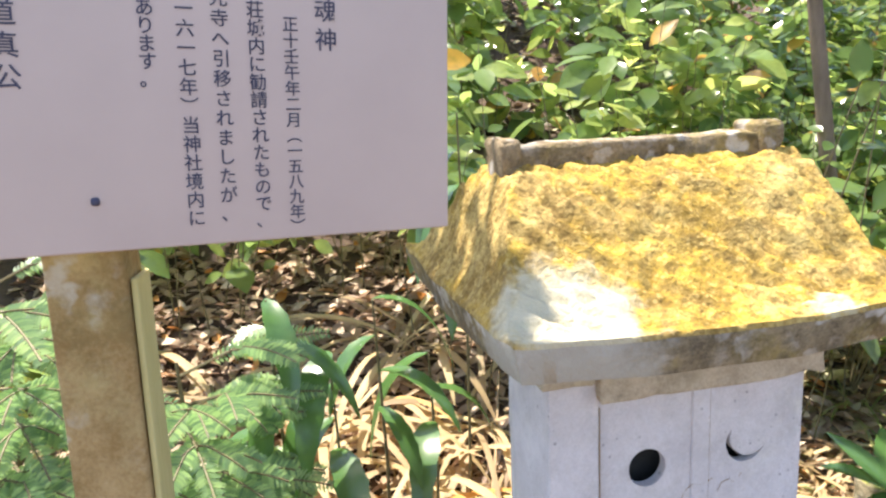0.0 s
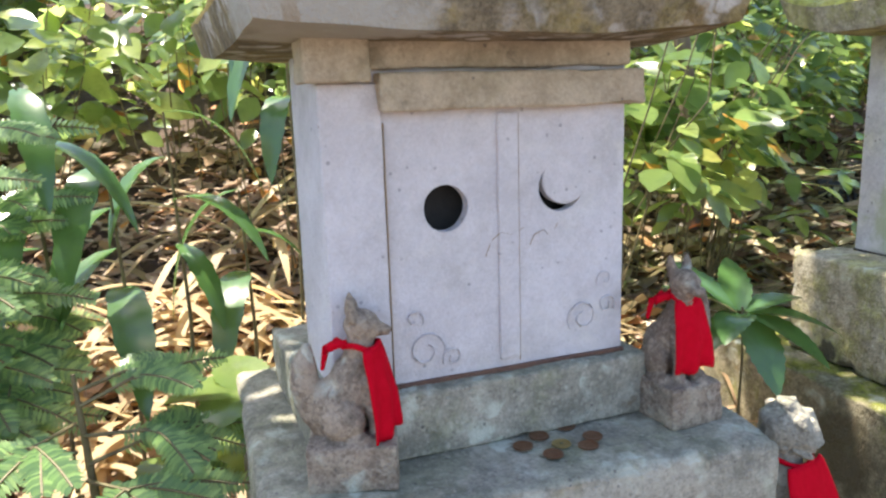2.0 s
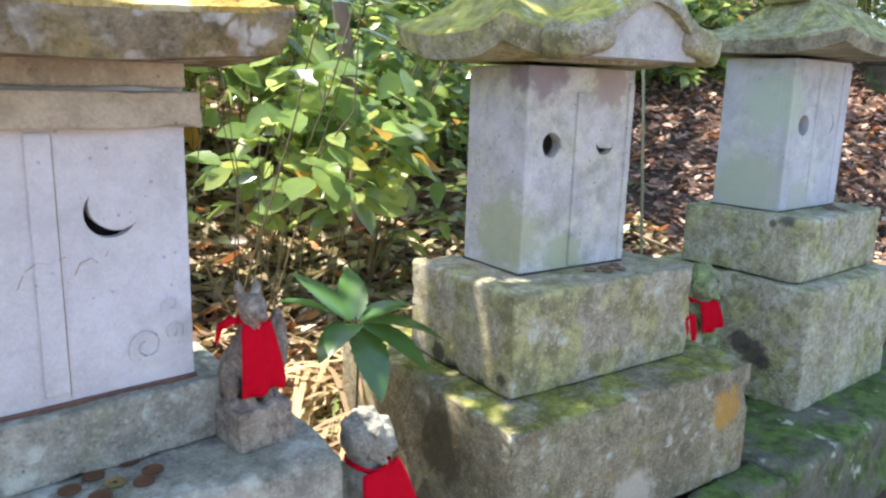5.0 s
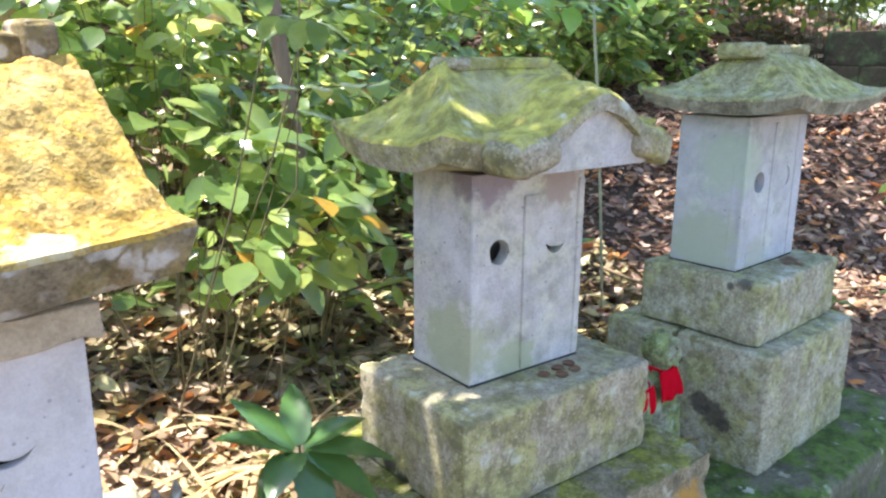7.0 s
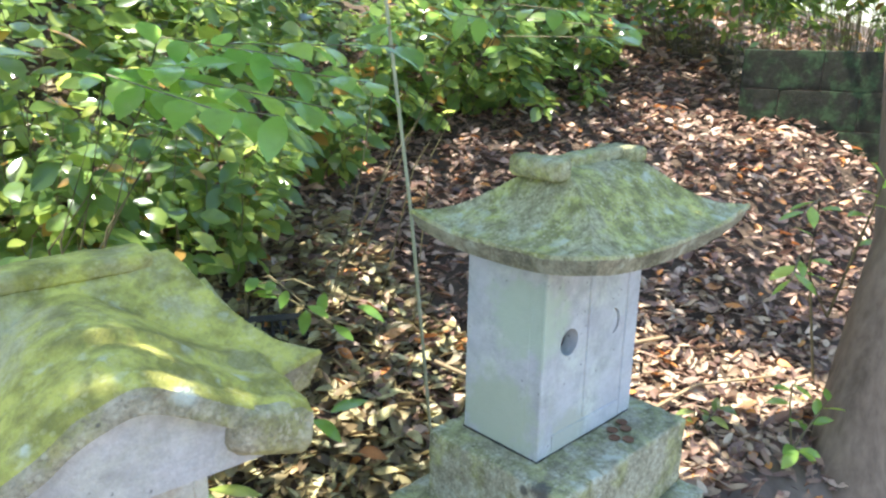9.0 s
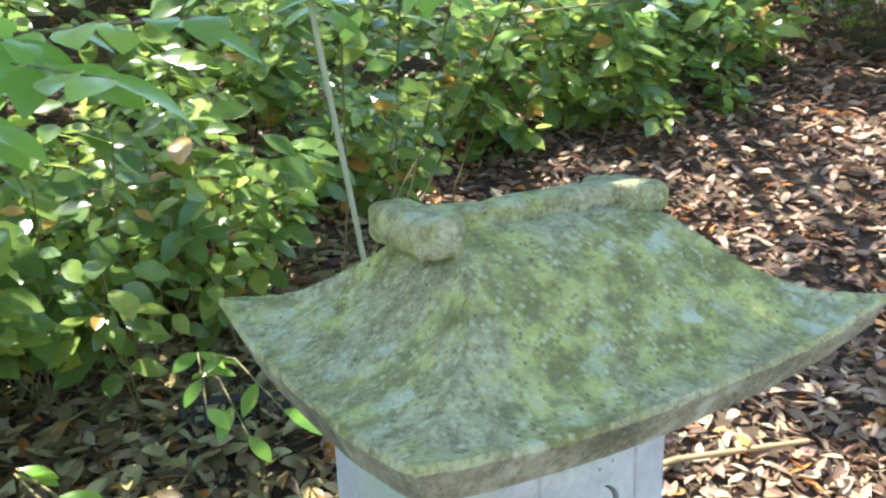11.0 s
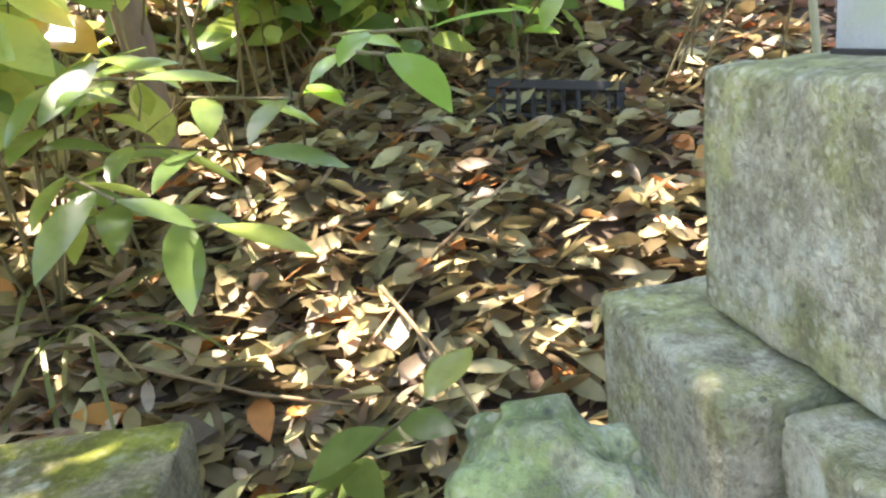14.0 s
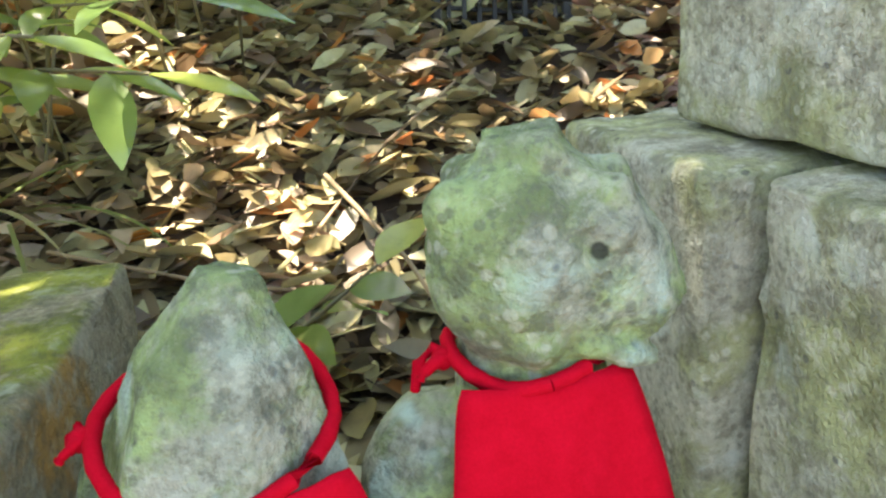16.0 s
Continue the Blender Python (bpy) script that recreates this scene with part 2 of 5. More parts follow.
M_PED_C = stone("grey_pedestal_stone", (0.29, 0.275, 0.19), (0.45, 0.43, 0.32), moss=(0.27, 0.275, 0.12), top=0.75, spread=0.5, soft=0.10, lichen=0.7, stain=0.25, pits=0.6, bump=0.6, stain_color=(0.14, 0.13, 0.095), fleck_mix=0.5, patches=(((2.116, 0.917, 0.342), 0.030, (0.07, 0.06, 0.05)), ((2.116, 0.877, 0.325), 0.035, (0.07, 0.06, 0.05)), ((2.116, 0.847, 0.306), 0.020, (0.07, 0.06, 0.05)), ((2.152, 0.847, 0.676), 0.022, (0.10, 0.095, 0.085)), ((2.152, 0.833, 0.695), 0.016, (0.10, 0.095, 0.085)), ((2.152, 0.882, 0.657), 0.010, (0.10, 0.095, 0.085)), ))
M_KERB = stone("mossy_kerb", (0.08, 0.085, 0.055), (0.16, 0.16, 0.11), moss=(0.07, 0.125, 0.02), top=0.95, spread=0.45, lichen=0.35, stain=0.4, bump=0.7)
M_FOX_A = stone("fox_stone", (0.17, 0.125, 0.095), (0.36, 0.29, 0.215), moss=(0.30, 0.265, 0.20), spread=0.3, lichen=0.6, stain=0.42, pits=0.5, bump=0.6, fleck_mix=0.4)
# middle of a near-black spot painted for the shade in the eye hole
EYE_SHADE = (2.002, 0.926, 0.5175)
M_FOX_B = stone("mossy_fox_stone", (0.20, 0.205, 0.14), (0.34, 0.335, 0.24), moss=(0.21, 0.27, 0.09), top=0.55, spread=0.5, lichen=0.95, stain=0.30, pits=0.5, bump=0.6, lichen_color=(0.45, 0.58, 0.46), fleck_mix=0.6, soft=0.08, patches=((EYE_SHADE, 0.0036, (0.015, 0.015, 0.012)),))
M_CLOTH = plain("red_cloth", (0.42, 0.002, 0.010), (0.54, 0.004, 0.018), scale=900, rough=0.95, bump=0.4, dist=0.0006)
M_CLOTH.node_tree.nodes["Principled BSDF"].inputs["Specular IOR Level"].default_value = 0.06
M_SIGN = plain("sign_paint", (0.43, 0.345, 0.315), (0.47, 0.38, 0.345), scale=12, rough=0.5, bump=0.05)
M_INK = plain("ink", (0.03, 0.03, 0.06), (0.05, 0.05, 0.09), rough=0.6, bump=0.0)
M_POST = stone("post_wood", (0.24, 0.15, 0.055), (0.40, 0.28, 0.13), moss=(0.26, 0.25, 0.11), spread=0.35, soft=0.3, lichen=0.7, lichen_color=(0.45, 0.43, 0.36), bump=0.35, fleck_mix=0.1)
# yellow that puts the sun on the post's right side into its colour
M_POST_SUNLIT = plain("sunlit_post_wood", (0.42, 0.36, 0.14), (0.52, 0.45, 0.2), scale=30, rough=0.8, bump=0.3, stretch=(8, 8, 1))
M_COIN = plain("bronze_coin", (0.14, 0.065, 0.035), (0.24, 0.13, 0.07), scale=200, rough=0.45, bump=0.2, dist=0.0005)
M_COIN.node_tree.nodes["Principled BSDF"].inputs["Metallic"].default_value = 0.6
M_BRASS = plain("brass_coin", (0.30, 0.22, 0.08), (0.40, 0.30, 0.12), scale=200, rough=0.4, bump=0.2, dist=0.0005)
M_BRASS.node_tree.nodes["Principled BSDF"].inputs["Metallic"].default_value = 0.6
M_SOIL = plain("leaf_mould", (0.035, 0.022, 0.014), (0.10, 0.065, 0.04), scale=45, rough=0.95, bump=0.8, dist=0.01)
M_PATH = plain("earth_path", (0.09, 0.065, 0.05), (0.17, 0.13, 0.10), scale=30, rough=0.95, bump=0.6, dist=0.008)
M_LITTER = leaf_mat("dry_leaf", (0.10, 0.065, 0.035), (0.27, 0.215, 0.10), (0.50, 0.46, 0.24), rough=0.5, trans=0.12, scale=40, old=(0.45, 0.18, 0.05))
M_LITTER_PALE = leaf_mat("dry_and_sunlit_leaf", (0.20, 0.13, 0.08), (0.42, 0.31, 0.20), (0.62, 0.50, 0.36), rough=0.6, trans=0.2, scale=40, old=(0.50, 0.24, 0.06))
M_LITTER_RED = leaf_mat("red_brown_leaf", (0.11, 0.06, 0.045), (0.27, 0.165, 0.115), (0.48, 0.345, 0.25), rough=0.5, trans=0.12, scale=40, old=(0.52, 0.22, 0.06))
M_LEAF = leaf_mat("shrub_leaf", (0.10, 0.17, 0.055), (0.20, 0.29, 0.085), (0.42, 0.48, 0.14), rough=0.18, trans=0.52, scale=25, old=(0.50, 0.30, 0.06), gloss=0.8)
M_LEAF_D = leaf_mat("dark_leaf", (0.09, 0.155, 0.045), (0.165, 0.255, 0.07), (0.36, 0.43, 0.10), rough=0.18, trans=0.48, scale=25, old=(0.42, 0.25, 0.07), gloss=0.8)
M_BROAD = leaf_mat("broad_dark_leaf", (0.05, 0.12, 0.035), (0.07, 0.155, 0.04), (0.10, 0.20, 0.045), rough=0.25, trans=0.28, scale=30, gloss=0.8)
# bright leaf green, lightened so branches under the crowns look sunlit
M_BRIGHT_LIT = leaf_mat("bright_lit_leaf", (0.16, 0.30, 0.06), (0.22, 0.40, 0.08), (0.34, 0.52, 0.10), rough=0.2, trans=0.5, scale=25, gloss=0.8)
M_STRAW = leaf_mat("straw_leaf", (0.24, 0.165, 0.085), (0.42, 0.32, 0.17), (0.58, 0.49, 0.24), rough=0.6, trans=0.35, old=(0.50, 0.25, 0.05))
M_GRASS = leaf_mat("grass_blade", (0.10, 0.15, 0.03), (0.17, 0.20, 0.06), (0.32, 0.28, 0.13), rough=0.45, trans=0.35)
M_NEEDLE = leaf_mat("needle", (0.12, 0.21, 0.10), (0.20, 0.32, 0.13), (0.34, 0.48, 0.19), rough=0.3, trans=0.5)
M_CANOPY = leaf_mat("canopy_leaf", (0.03, 0.07, 0.02), (0.05, 0.11, 0.02), (0.09, 0.17, 0.03), rough=0.35, trans=0.4)
M_BARK = plain("bark", (0.10, 0.07, 0.045), (0.25, 0.18, 0.125), scale=40, rough=0.9, bump=0.7, stretch=(1, 1, 0.25), dist=0.006)
M_STEM = plain("stem", (0.09, 0.075, 0.035), (0.18, 0.15, 0.07), scale=60, rough=0.7, bump=0.2)
M_VINE = plain("pale_vine", (0.30, 0.30, 0.19), (0.42, 0.42, 0.27), scale=50, rough=0.7, bump=0.3)
M_TWIG = plain("dry_twig", (0.22, 0.15, 0.08), (0.34, 0.25, 0.14), scale=60, rough=0.8, bump=0.2)
M_RUST = plain("rust_joint", (0.08, 0.04, 0.03), (0.17, 0.09, 0.055), scale=120, rough=0.9, bump=0.4)
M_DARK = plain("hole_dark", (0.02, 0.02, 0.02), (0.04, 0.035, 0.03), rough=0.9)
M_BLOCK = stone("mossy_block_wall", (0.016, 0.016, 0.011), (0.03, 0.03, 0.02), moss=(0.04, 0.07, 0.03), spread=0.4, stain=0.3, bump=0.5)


# ---- mesh helpers ----
def part(name, bm, material, parent=None, label="", at=None, smooth=True, sharp=62):
    me = bpy.data.meshes.new(name)
    bm.to_mesh(me)
    bm.free()
    if smooth:
        me.shade_smooth()
        me.set_sharp_from_angle(angle=radians(sharp))
    for mm in (material if isinstance(material, (list, tuple)) else [material]):
        me.materials.append(mm)
    ob = new(name, me)
    if parent:
        ob.parent = parent
    if at is not None:
        ob.matrix_basis = at
    if label:
        ob["label"] = label
    return ob


def thing(name, at, label, category, group="", kind=""):
    ob = new(name)
    ob.empty_display_size = 0.05
    ob.matrix_basis = at
    return tagged(ob, label, category, group, kind)


def ticks(h, r, seg):
    """Grid lines from -h to h, closer together near the rounded ends."""
    inner = max(h - r, h * 0.5)
    k = max(1, int(round(2 * inner / seg)))
    mid = [-inner + 2 * inner * i / k for i in range(k + 1)]
    rim = [h - (h - inner) * f for f in (0.0, 0.3, 0.65)]
    return [-v for v in rim] + mid + rim[::-1]


def rough_box(sx, sy, sz, r=0.008, amp=0.002, seg=0.018, seed=0.0, center=(0, 0, 0), bm=None, chip=0.0, taper=0.0):
    """A worn stone block: rounded edges, an uneven face, chipped arrises. Its base is at z 0."""
    own = bm is None
    bm = bm or bmesh.new()
    H = (sx / 2, sy / 2, sz / 2)
    T = [ticks(h, r, seg) for h in H]
    verts = {}

    def vert(p):
        key = tuple(round(c, 6) for c in p)
        if key not in verts:
            q = Vector(p)
            core = Vector([max(-(h - r), min(h - r, c)) for c, h in zip(q, H)])
            d = q - core
            nrm = d.normalized() if d.length > 1e-9 else Vector((0, 0, 1))
            q = core + nrm * min(r, d.length) if d.length > 1e-9 else q
            w = Vector((p[0] + seed * 3.1, p[1] + seed * 1.7, p[2] + center[2]))
            off = amp * (noise.noise(w * 14) + 0.5 * noise.noise(w * 45))
            edge = sum(1 for c, h in zip(p, H) if abs(c) > h - r * 1.2)
            if chip and edge >= 2:
                off -= chip * max(0.0, noise.noise(w * 30 + Vector((7, 3, 1))) + 0.4 * noise.noise(w * 80) - 0.12) * 1.3
            q = q + nrm * off
            k = 1 - taper * (q.z / sz + 0.5)
            verts[key] = bm.verts.new((q.x * k + center[0], q.y * k + center[1], q.z + sz / 2 + center[2]))
        return verts[key]
    for ax in range(3):
        a, b = [i for i in range(3) if i != ax]
        for side in (-1, 1):
            for i in range(len(T[a]) - 1):
                for j in range(len(T[b]) - 1):
                    quad = []
                    for (u, v) in ((i, j), (i + 1, j), (i + 1, j + 1), (i, j + 1)):
                        p = [0, 0, 0]
                        p[ax], p[a], p[b] = side * H[ax], T[a][u], T[b][v]
                        quad.append(vert(p))
                    if len(set(quad)) == 4:
                        try:
                            bm.faces.new(quad)
                        except ValueError:
                            pass
    if own:
        bmesh.ops.recalc_face_normals(bm, faces=bm.faces)
    return bm


def tube(points, radii, sides=7, bm=None):
    """A tapered limb through points."""
    bm = bm or bmesh.new()
    pts = [Vector(p) for p in points]
    rings = []
    for i, p in enumerate(pts):
        d = (pts[min(i + 1, len(pts) - 1)] - pts[max(i - 1, 0)]).normalized()
        a = d.orthogonal().normalized()
        b = d.cross(a)
        rings.append([bm.verts.new(p + (a * math.cos(t) + b * math.sin(t)) * radii[i]) for t in [2 * math.pi * k / sides for k in range(sides)]])
    for r0, r1 in zip(rings, rings[1:]):
        for k in range(sides):
            bm.faces.new((r0[k], r0[(k + 1) % sides], r1[(k + 1) % sides], r1[k]))
    bm.faces.new(rings[-1])
    bm.faces.new(rings[0][::-1])
    return bm


def ball(bm, c, r, rot=None, seg=14):
    """An ellipsoid with radii r round c."""
    m = Matrix.Translation(c) @ (rot or Matrix.Identity(4)) @ Matrix.Diagonal((*r, 1))
    bmesh.ops.create_uvsphere(bm, u_segments=seg, v_segments=seg - 4, radius=1, matrix=m)


# where the sun comes down through the crowns: a place and the width of the opening above it
SUN_GAPS = (
    (0.52, 0.87, 1.10, 0.25), (1.80, 1.30, 1.33, 0.03),
    (1.70, 2.03, 0.48, 0.050), (1.66, 1.95, 0.46, 0.035), (1.843, 1.72, 0.36, 0.050), (1.793, 1.62, 0.32, 0.045), (1.914, 1.555, 0.30, 0.030), (1.80, 1.85, 0.42, 0.030),
    (1.60, 1.02, 0.45, 0.020), (2.30, 1.70, 0.35, 0.025),
    (3.30, 1.30, 0.25, 0.16), (3.70, 1.10, 0.25, 0.20), (3.12, 1.08, 0.25, 0.12), (3.50, 1.55, 0.35, 0.10), (2.42, 1.68, 0.30, 0.05),
    (1.00, 1.45, 0.40, 0.12), (1.15, 1.55, 0.45, 0.10), (0.85, 1.60, 0.45, 0.15), (0.30, 1.50, 0.45, 0.20), (0.10, 1.70, 0.55, 0.20),
    (1.30, 1.60, 1.00, 0.10), (1.05, 1.70, 1.00, 0.12), (1.50, 1.75, 0.95, 0.08), (1.25, 2.05, 1.00, 0.12), (5.55, 1.70, 1.10, 0.18))


def in_sun_gap(p):
    """Whether a leaf at p would close one of the openings in the crowns."""
    for x, y, z, r in SUN_GAPS:
        h = (p[2] - z) / SUN_DIR.z
        if h > 0.12:
            dx, dy = p[0] - x - SUN_DIR.x * h, p[1] - y - SUN_DIR.y * h
            if dx * dx + dy * dy < (r + 0.012) ** 2:
                return True
    return False


class Leaves:
    """Gathers many bent blades into one mesh, by lists of corners and faces."""

    def __init__(self, origin=None):
        self.v, self.f, self.origin = [], [], origin

    def blade(self, base, way, up, length, width, droop=0.25, fold=0.18, steps=4, tip=0.9, belly=0.45):
        base, way = Vector(base), Vector(way).normalized()
        if self.origin is not None and any(in_sun_gap(self.origin + base + way * (length * k)) for k in (0.0, 0.5, 1.0)):
            return
        side = way.cross(Vector(up))
        side = side.normalized() if side.length > 1e-6 else way.orthogonal().normalized()
        nrm = side.cross(way).normalized()
        k0 = len(self.v)
        p, d = base.copy(), way.copy()
        for i in range(steps + 1):
            s = i / steps
            w = width * 0.5 * max(0.0, math.sin(math.pi * min(1.0, s ** (0.7 / (belly + 0.25)) * 0.97 + 0.02))) ** tip
            for e in (-1, 0, 1):
                q = p + side * (w * e) + nrm * (abs(e) * w * fold)
                self.v.append((q.x, q.y, q.z))
            d = (d + Vector((0, 0, -droop / steps))).normalized()
            p = p + d * (length / steps)
        for i in range(steps):
            a = k0 + 3 * i
            self.f += [(a, a + 1, a + 4, a + 3), (a + 1, a + 2, a + 5, a + 4)]

    def mesh(self, name, material, parent=None, at=None):
        me = bpy.data.meshes.new(name)
        me.from_pydata(self.v, [], self.f)
        me.shade_smooth()
        me.materials.append(material)
        ob = new(name, me)
        if parent:
            ob.parent = parent
        if at is not None:
            ob.matrix_basis = at
        return ob


rnd = random.Random(7)


def smooth01(v):
    v = max(0.0, min(1.0, v))
    return v * v * (3 - 2 * v)


def ground_z(x, y):
    """The lower path, the terrace with the shrines, and the bank behind."""
    terrace = 0.20 * smooth01((y - 0.45) / 0.5) - 0.22 * (1 - smooth01((y - 0.40) / 0.35))
    steep = 0.52 - 0.22 * smooth01((x - 2.6) / 1.2)
    rise = y - 1.2
    bank = steep * (rise * rise / (rise + 0.35)) if rise > 0 else 0.0
    bank = bank if bank < 1.9 else 1.9 + (bank - 1.9) * 0.2
    side = 0.26 * min(3.2, max(0.0, x - 3.0)) * smooth01((y - 0.6) / 1.2)
    far = smooth01((math.hypot(x - 1, y) - 9) / 20)
    z = terrace + (bank + side) * (1 - far) + 0.8 * far * smooth01((y - 4) / 10)
    return z + 0.03 * noise.noise(Vector((x * 1.3, y * 1.3, 0.3))) + 0.012 * noise.noise(Vector((x * 6, y * 6, 1.3)))


# ---- ground ----
def build_ground():
    def lines(lo, hi, fine_lo, fine_hi, fine):
        out, v = [], fine_lo
        while v <= fine_hi:
            out.append(v)
            v += fine
        s, v = fine, fine_hi
        while v < hi:
            s *= 1.35
            v += s
            out.append(v)
        s, v = fine, fine_lo
        while v > lo:
            s *= 1.35
            v -= s
            out.insert(0, v)
        return out
    xs, ys = lines(-150, 150, -1.5, 5.0, 0.06), lines(-150, 150, -0.4, 4.0, 0.06)
    bm = bmesh.new()
    grid = [[bm.verts.new((x, y, ground_z(x, y))) for x in xs] for y in ys]
    for j in range(len(ys) - 1):
        for i in range(len(xs) - 1):
            f = bm.faces.new((grid[j][i], grid[j][i + 1], grid[j + 1][i + 1], grid[j + 1][i]))
            f.material_index = 1 if ys[j] < 0.5 or (xs[i] > 2.9 and ys[j] < 1.0) else 0
    tagged(part("ground", bm, [M_SOIL, M_PATH]), "dark leaf mould and trodden earth rising to a bank", "ground", kind="structure")


build_ground()


# ---- shrine pieces ----
def roof_bm(left, right, front, back, z0, rise, thick, run_side, run_front, run_right=None, amp=0.004, seed=0.0, flare=0.012, rough=0.0, curve=1.7, hump=0.0, hump_side=0.0, crease=0.03, res=(64, 56), strokes=False, skew_right=0.0, hip=0.0, side_pow=2.2):
    """A hipped stone roof with concave slopes, given by its eaves in plan."""
    bm = bmesh.new()
    nx, ny = res
    W, D = right - left, back - front

    def spread(k, n):
        s = k / n
        return s - 0.055 * math.sin(2 * math.pi * s)
    top, low = [], []
    for j in range(ny + 1):
        y = front + D * spread(j, ny)
        rt, rl = [], []
        for i in range(nx + 1):
            x = left + W * spread(i, nx)
            hx, hy = max(0.0, min(x - left, right - x)), max(0.0, min(y - front, back - y))
            a = min(1.0, hy / run_front)
            b = min(1.0, hx / (run_side if x - left < right - x or not run_right else run_right))
            fa = (1 - hump) * (0.55 * a + 0.45 * a ** curve) + hump * smooth01(a)
            if strokes:
                fa = 0.35 * fa + 0.65 * smooth01(0.15 * a + 0.85 * smooth01(a))
            fb = (1 - hump_side) * (0.30 * b + 0.70 * b ** side_pow) + hump_side * (0.2 * b + 0.8 * smooth01(b))
            d = fa - fb
            k = crease
            f = min(fa, fb) - (k - abs(d)) ** 2 / (4 * k) * (1 if abs(d) < k else 0)
            f = max(f, 0.0)
            corner = (1 - min(1, hx / (0.4 * W))) * (1 - min(1, hy / (0.4 * D)))
            z = z0 + rise * f + flare * corner ** 2 * 2
            if hip and f < 0.93:
                z += hip * math.exp(-abs(d) / 0.07) * smooth01(f / 0.08)
            lowz = z0 - thick + flare * corner ** 2 * 2
            w = Vector((x + seed, y, z * 0.5))
            z += amp * (noise.noise(w * 10) + 0.6 * noise.noise(w * 30)) 
            if strokes:
                u, q = 0.80 * x - 0.60 * y, 0.60 * x + 0.80 * y
                z += rough * smooth01(min(hx, hy) / 0.03) * (noise.noise(Vector((u * 26, q * 80, seed))) + 0.5 * noise.noise(Vector((u * 60, q * 95, seed + 3))))
            else:
                z += rough * (noise.noise(w * 40) + 0.6 * noise.noise(w * 70))
            x += skew_right * smooth01((x - (left + right) / 2) / (W / 2)) * (y - front) / D
            e = 1 if (i in (0, nx) or j in (0, ny)) else 0
            wob = amp * 0.8 * noise.noise(w * 18 + Vector((3, 1, 0)))
            ox = (wob if i == 0 else -wob if i == nx else 0)
            oy = (wob if j == 0 else -wob if j == ny else 0)
            rt.append(bm.verts.new((x + ox, y + oy, z - (0.006 if e else 0))))
            rl.append(((left + right) / 2 + (x - (left + right) / 2) * (1 - 0.024 / W) + ox, (front + back) / 2 + (y - (front + back) / 2) * (1 - 0.024 / D) + oy, lowz + amp * 0.5 * noise.noise(w * 13)))
        top.append(rt)
        low.append(rl)
    lowv = [[bm.verts.new(p) for p in r] for r in low]
    for j in range(ny):
        for i in range(nx):
            bm.faces.new((top[j][i], top[j][i + 1], top[j + 1][i + 1], top[j + 1][i]))
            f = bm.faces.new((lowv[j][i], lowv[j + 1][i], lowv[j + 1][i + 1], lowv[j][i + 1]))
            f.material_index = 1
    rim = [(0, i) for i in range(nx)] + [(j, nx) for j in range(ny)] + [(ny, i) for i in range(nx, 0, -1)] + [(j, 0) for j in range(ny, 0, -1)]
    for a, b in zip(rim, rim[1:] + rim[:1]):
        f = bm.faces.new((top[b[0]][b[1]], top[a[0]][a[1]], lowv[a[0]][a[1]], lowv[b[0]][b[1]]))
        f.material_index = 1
    bmesh.ops.recalc_face_normals(bm, faces=bm.faces)
    return bm


def gable_line(x, xc, hw, z_foot, rise):
    """Height of the curved gable's top: a bell with feet that turn up a little."""
    u = max(-1.0, min(1.0, (x - xc) / hw))
    return z_foot + rise * (0.5 + 0.5 * math.cos(math.pi * abs(u) ** 0.9)) + 0.010 * abs(u) ** 5


def arched_gable(xc, hw, z_foot, rise, thick, front, back, seed=0.0, nx=60, ny=36):
    """A bell-shaped stone gable roof that runs back into the main roof, with a ragged worn step behind its rim."""
    bm = bmesh.new()
    top, low = [], []
    for j in range(ny + 1):
        y = front + (back - front) * j / ny
        rt, rl = [], []
        for i in range(nx + 1):
            x = xc - hw + 2 * hw * i / nx
            w = Vector((x + seed, y, seed))
            z = gable_line(x, xc, hw, z_foot, rise) + 0.003 * noise.noise(w * 16) + 0.0015 * noise.noise(w * 60)
            for y_edge, drop in ((0.036, 0.008), (0.085, 0.010)):
                ragged = 0.016 * noise.noise(Vector((x * 19, seed, y_edge * 9))) + 0.006 * noise.noise(Vector((x * 70, seed, 2.0)))
                if x > xc - 0.6 * hw:
                    z += drop * smooth01((y - front - y_edge - ragged) / 0.008) * smooth01((x - xc + 0.6 * hw) / 0.05)
            round_off = 0.010 * (1 - smooth01((y - front) / 0.014)) + 0.012 * (1 - smooth01((hw - abs(x - xc)) / 0.014))
            yy = y + 0.006 * noise.noise(Vector((x * 22, seed, 5.0))) * (1 - j / ny)
            rt.append(bm.verts.new((x, yy, z - round_off)))
            rl.append(bm.verts.new((x, yy, gable_line(x, xc, hw, z_foot, rise) - thick + 0.002 * noise.noise(w * 25))))
        top.append(rt)
        low.append(rl)
    for j in range(ny):
        for i in range(nx):
            bm.faces.new((top[j][i], top[j][i + 1], top[j + 1][i + 1], top[j + 1][i]))
            bm.faces.new((low[j][i], low[j + 1][i], low[j + 1][i + 1], low[j][i + 1])).material_index = 1
    rim = [(0, i) for i in range(nx)] + [(j, nx) for j in range(ny)] + [(ny, i) for i in range(nx, 0, -1)] + [(j, 0) for j in range(ny, 0, -1)]
    for a, b in zip(rim, rim[1:] + rim[:1]):
        bm.faces.new((top[b[0]][b[1]], top[a[0]][a[1]], low[a[0]][a[1]], low[b[0]][b[1]])).material_index = 1
    bmesh.ops.recalc_face_normals(bm, faces=bm.faces)
    return bm


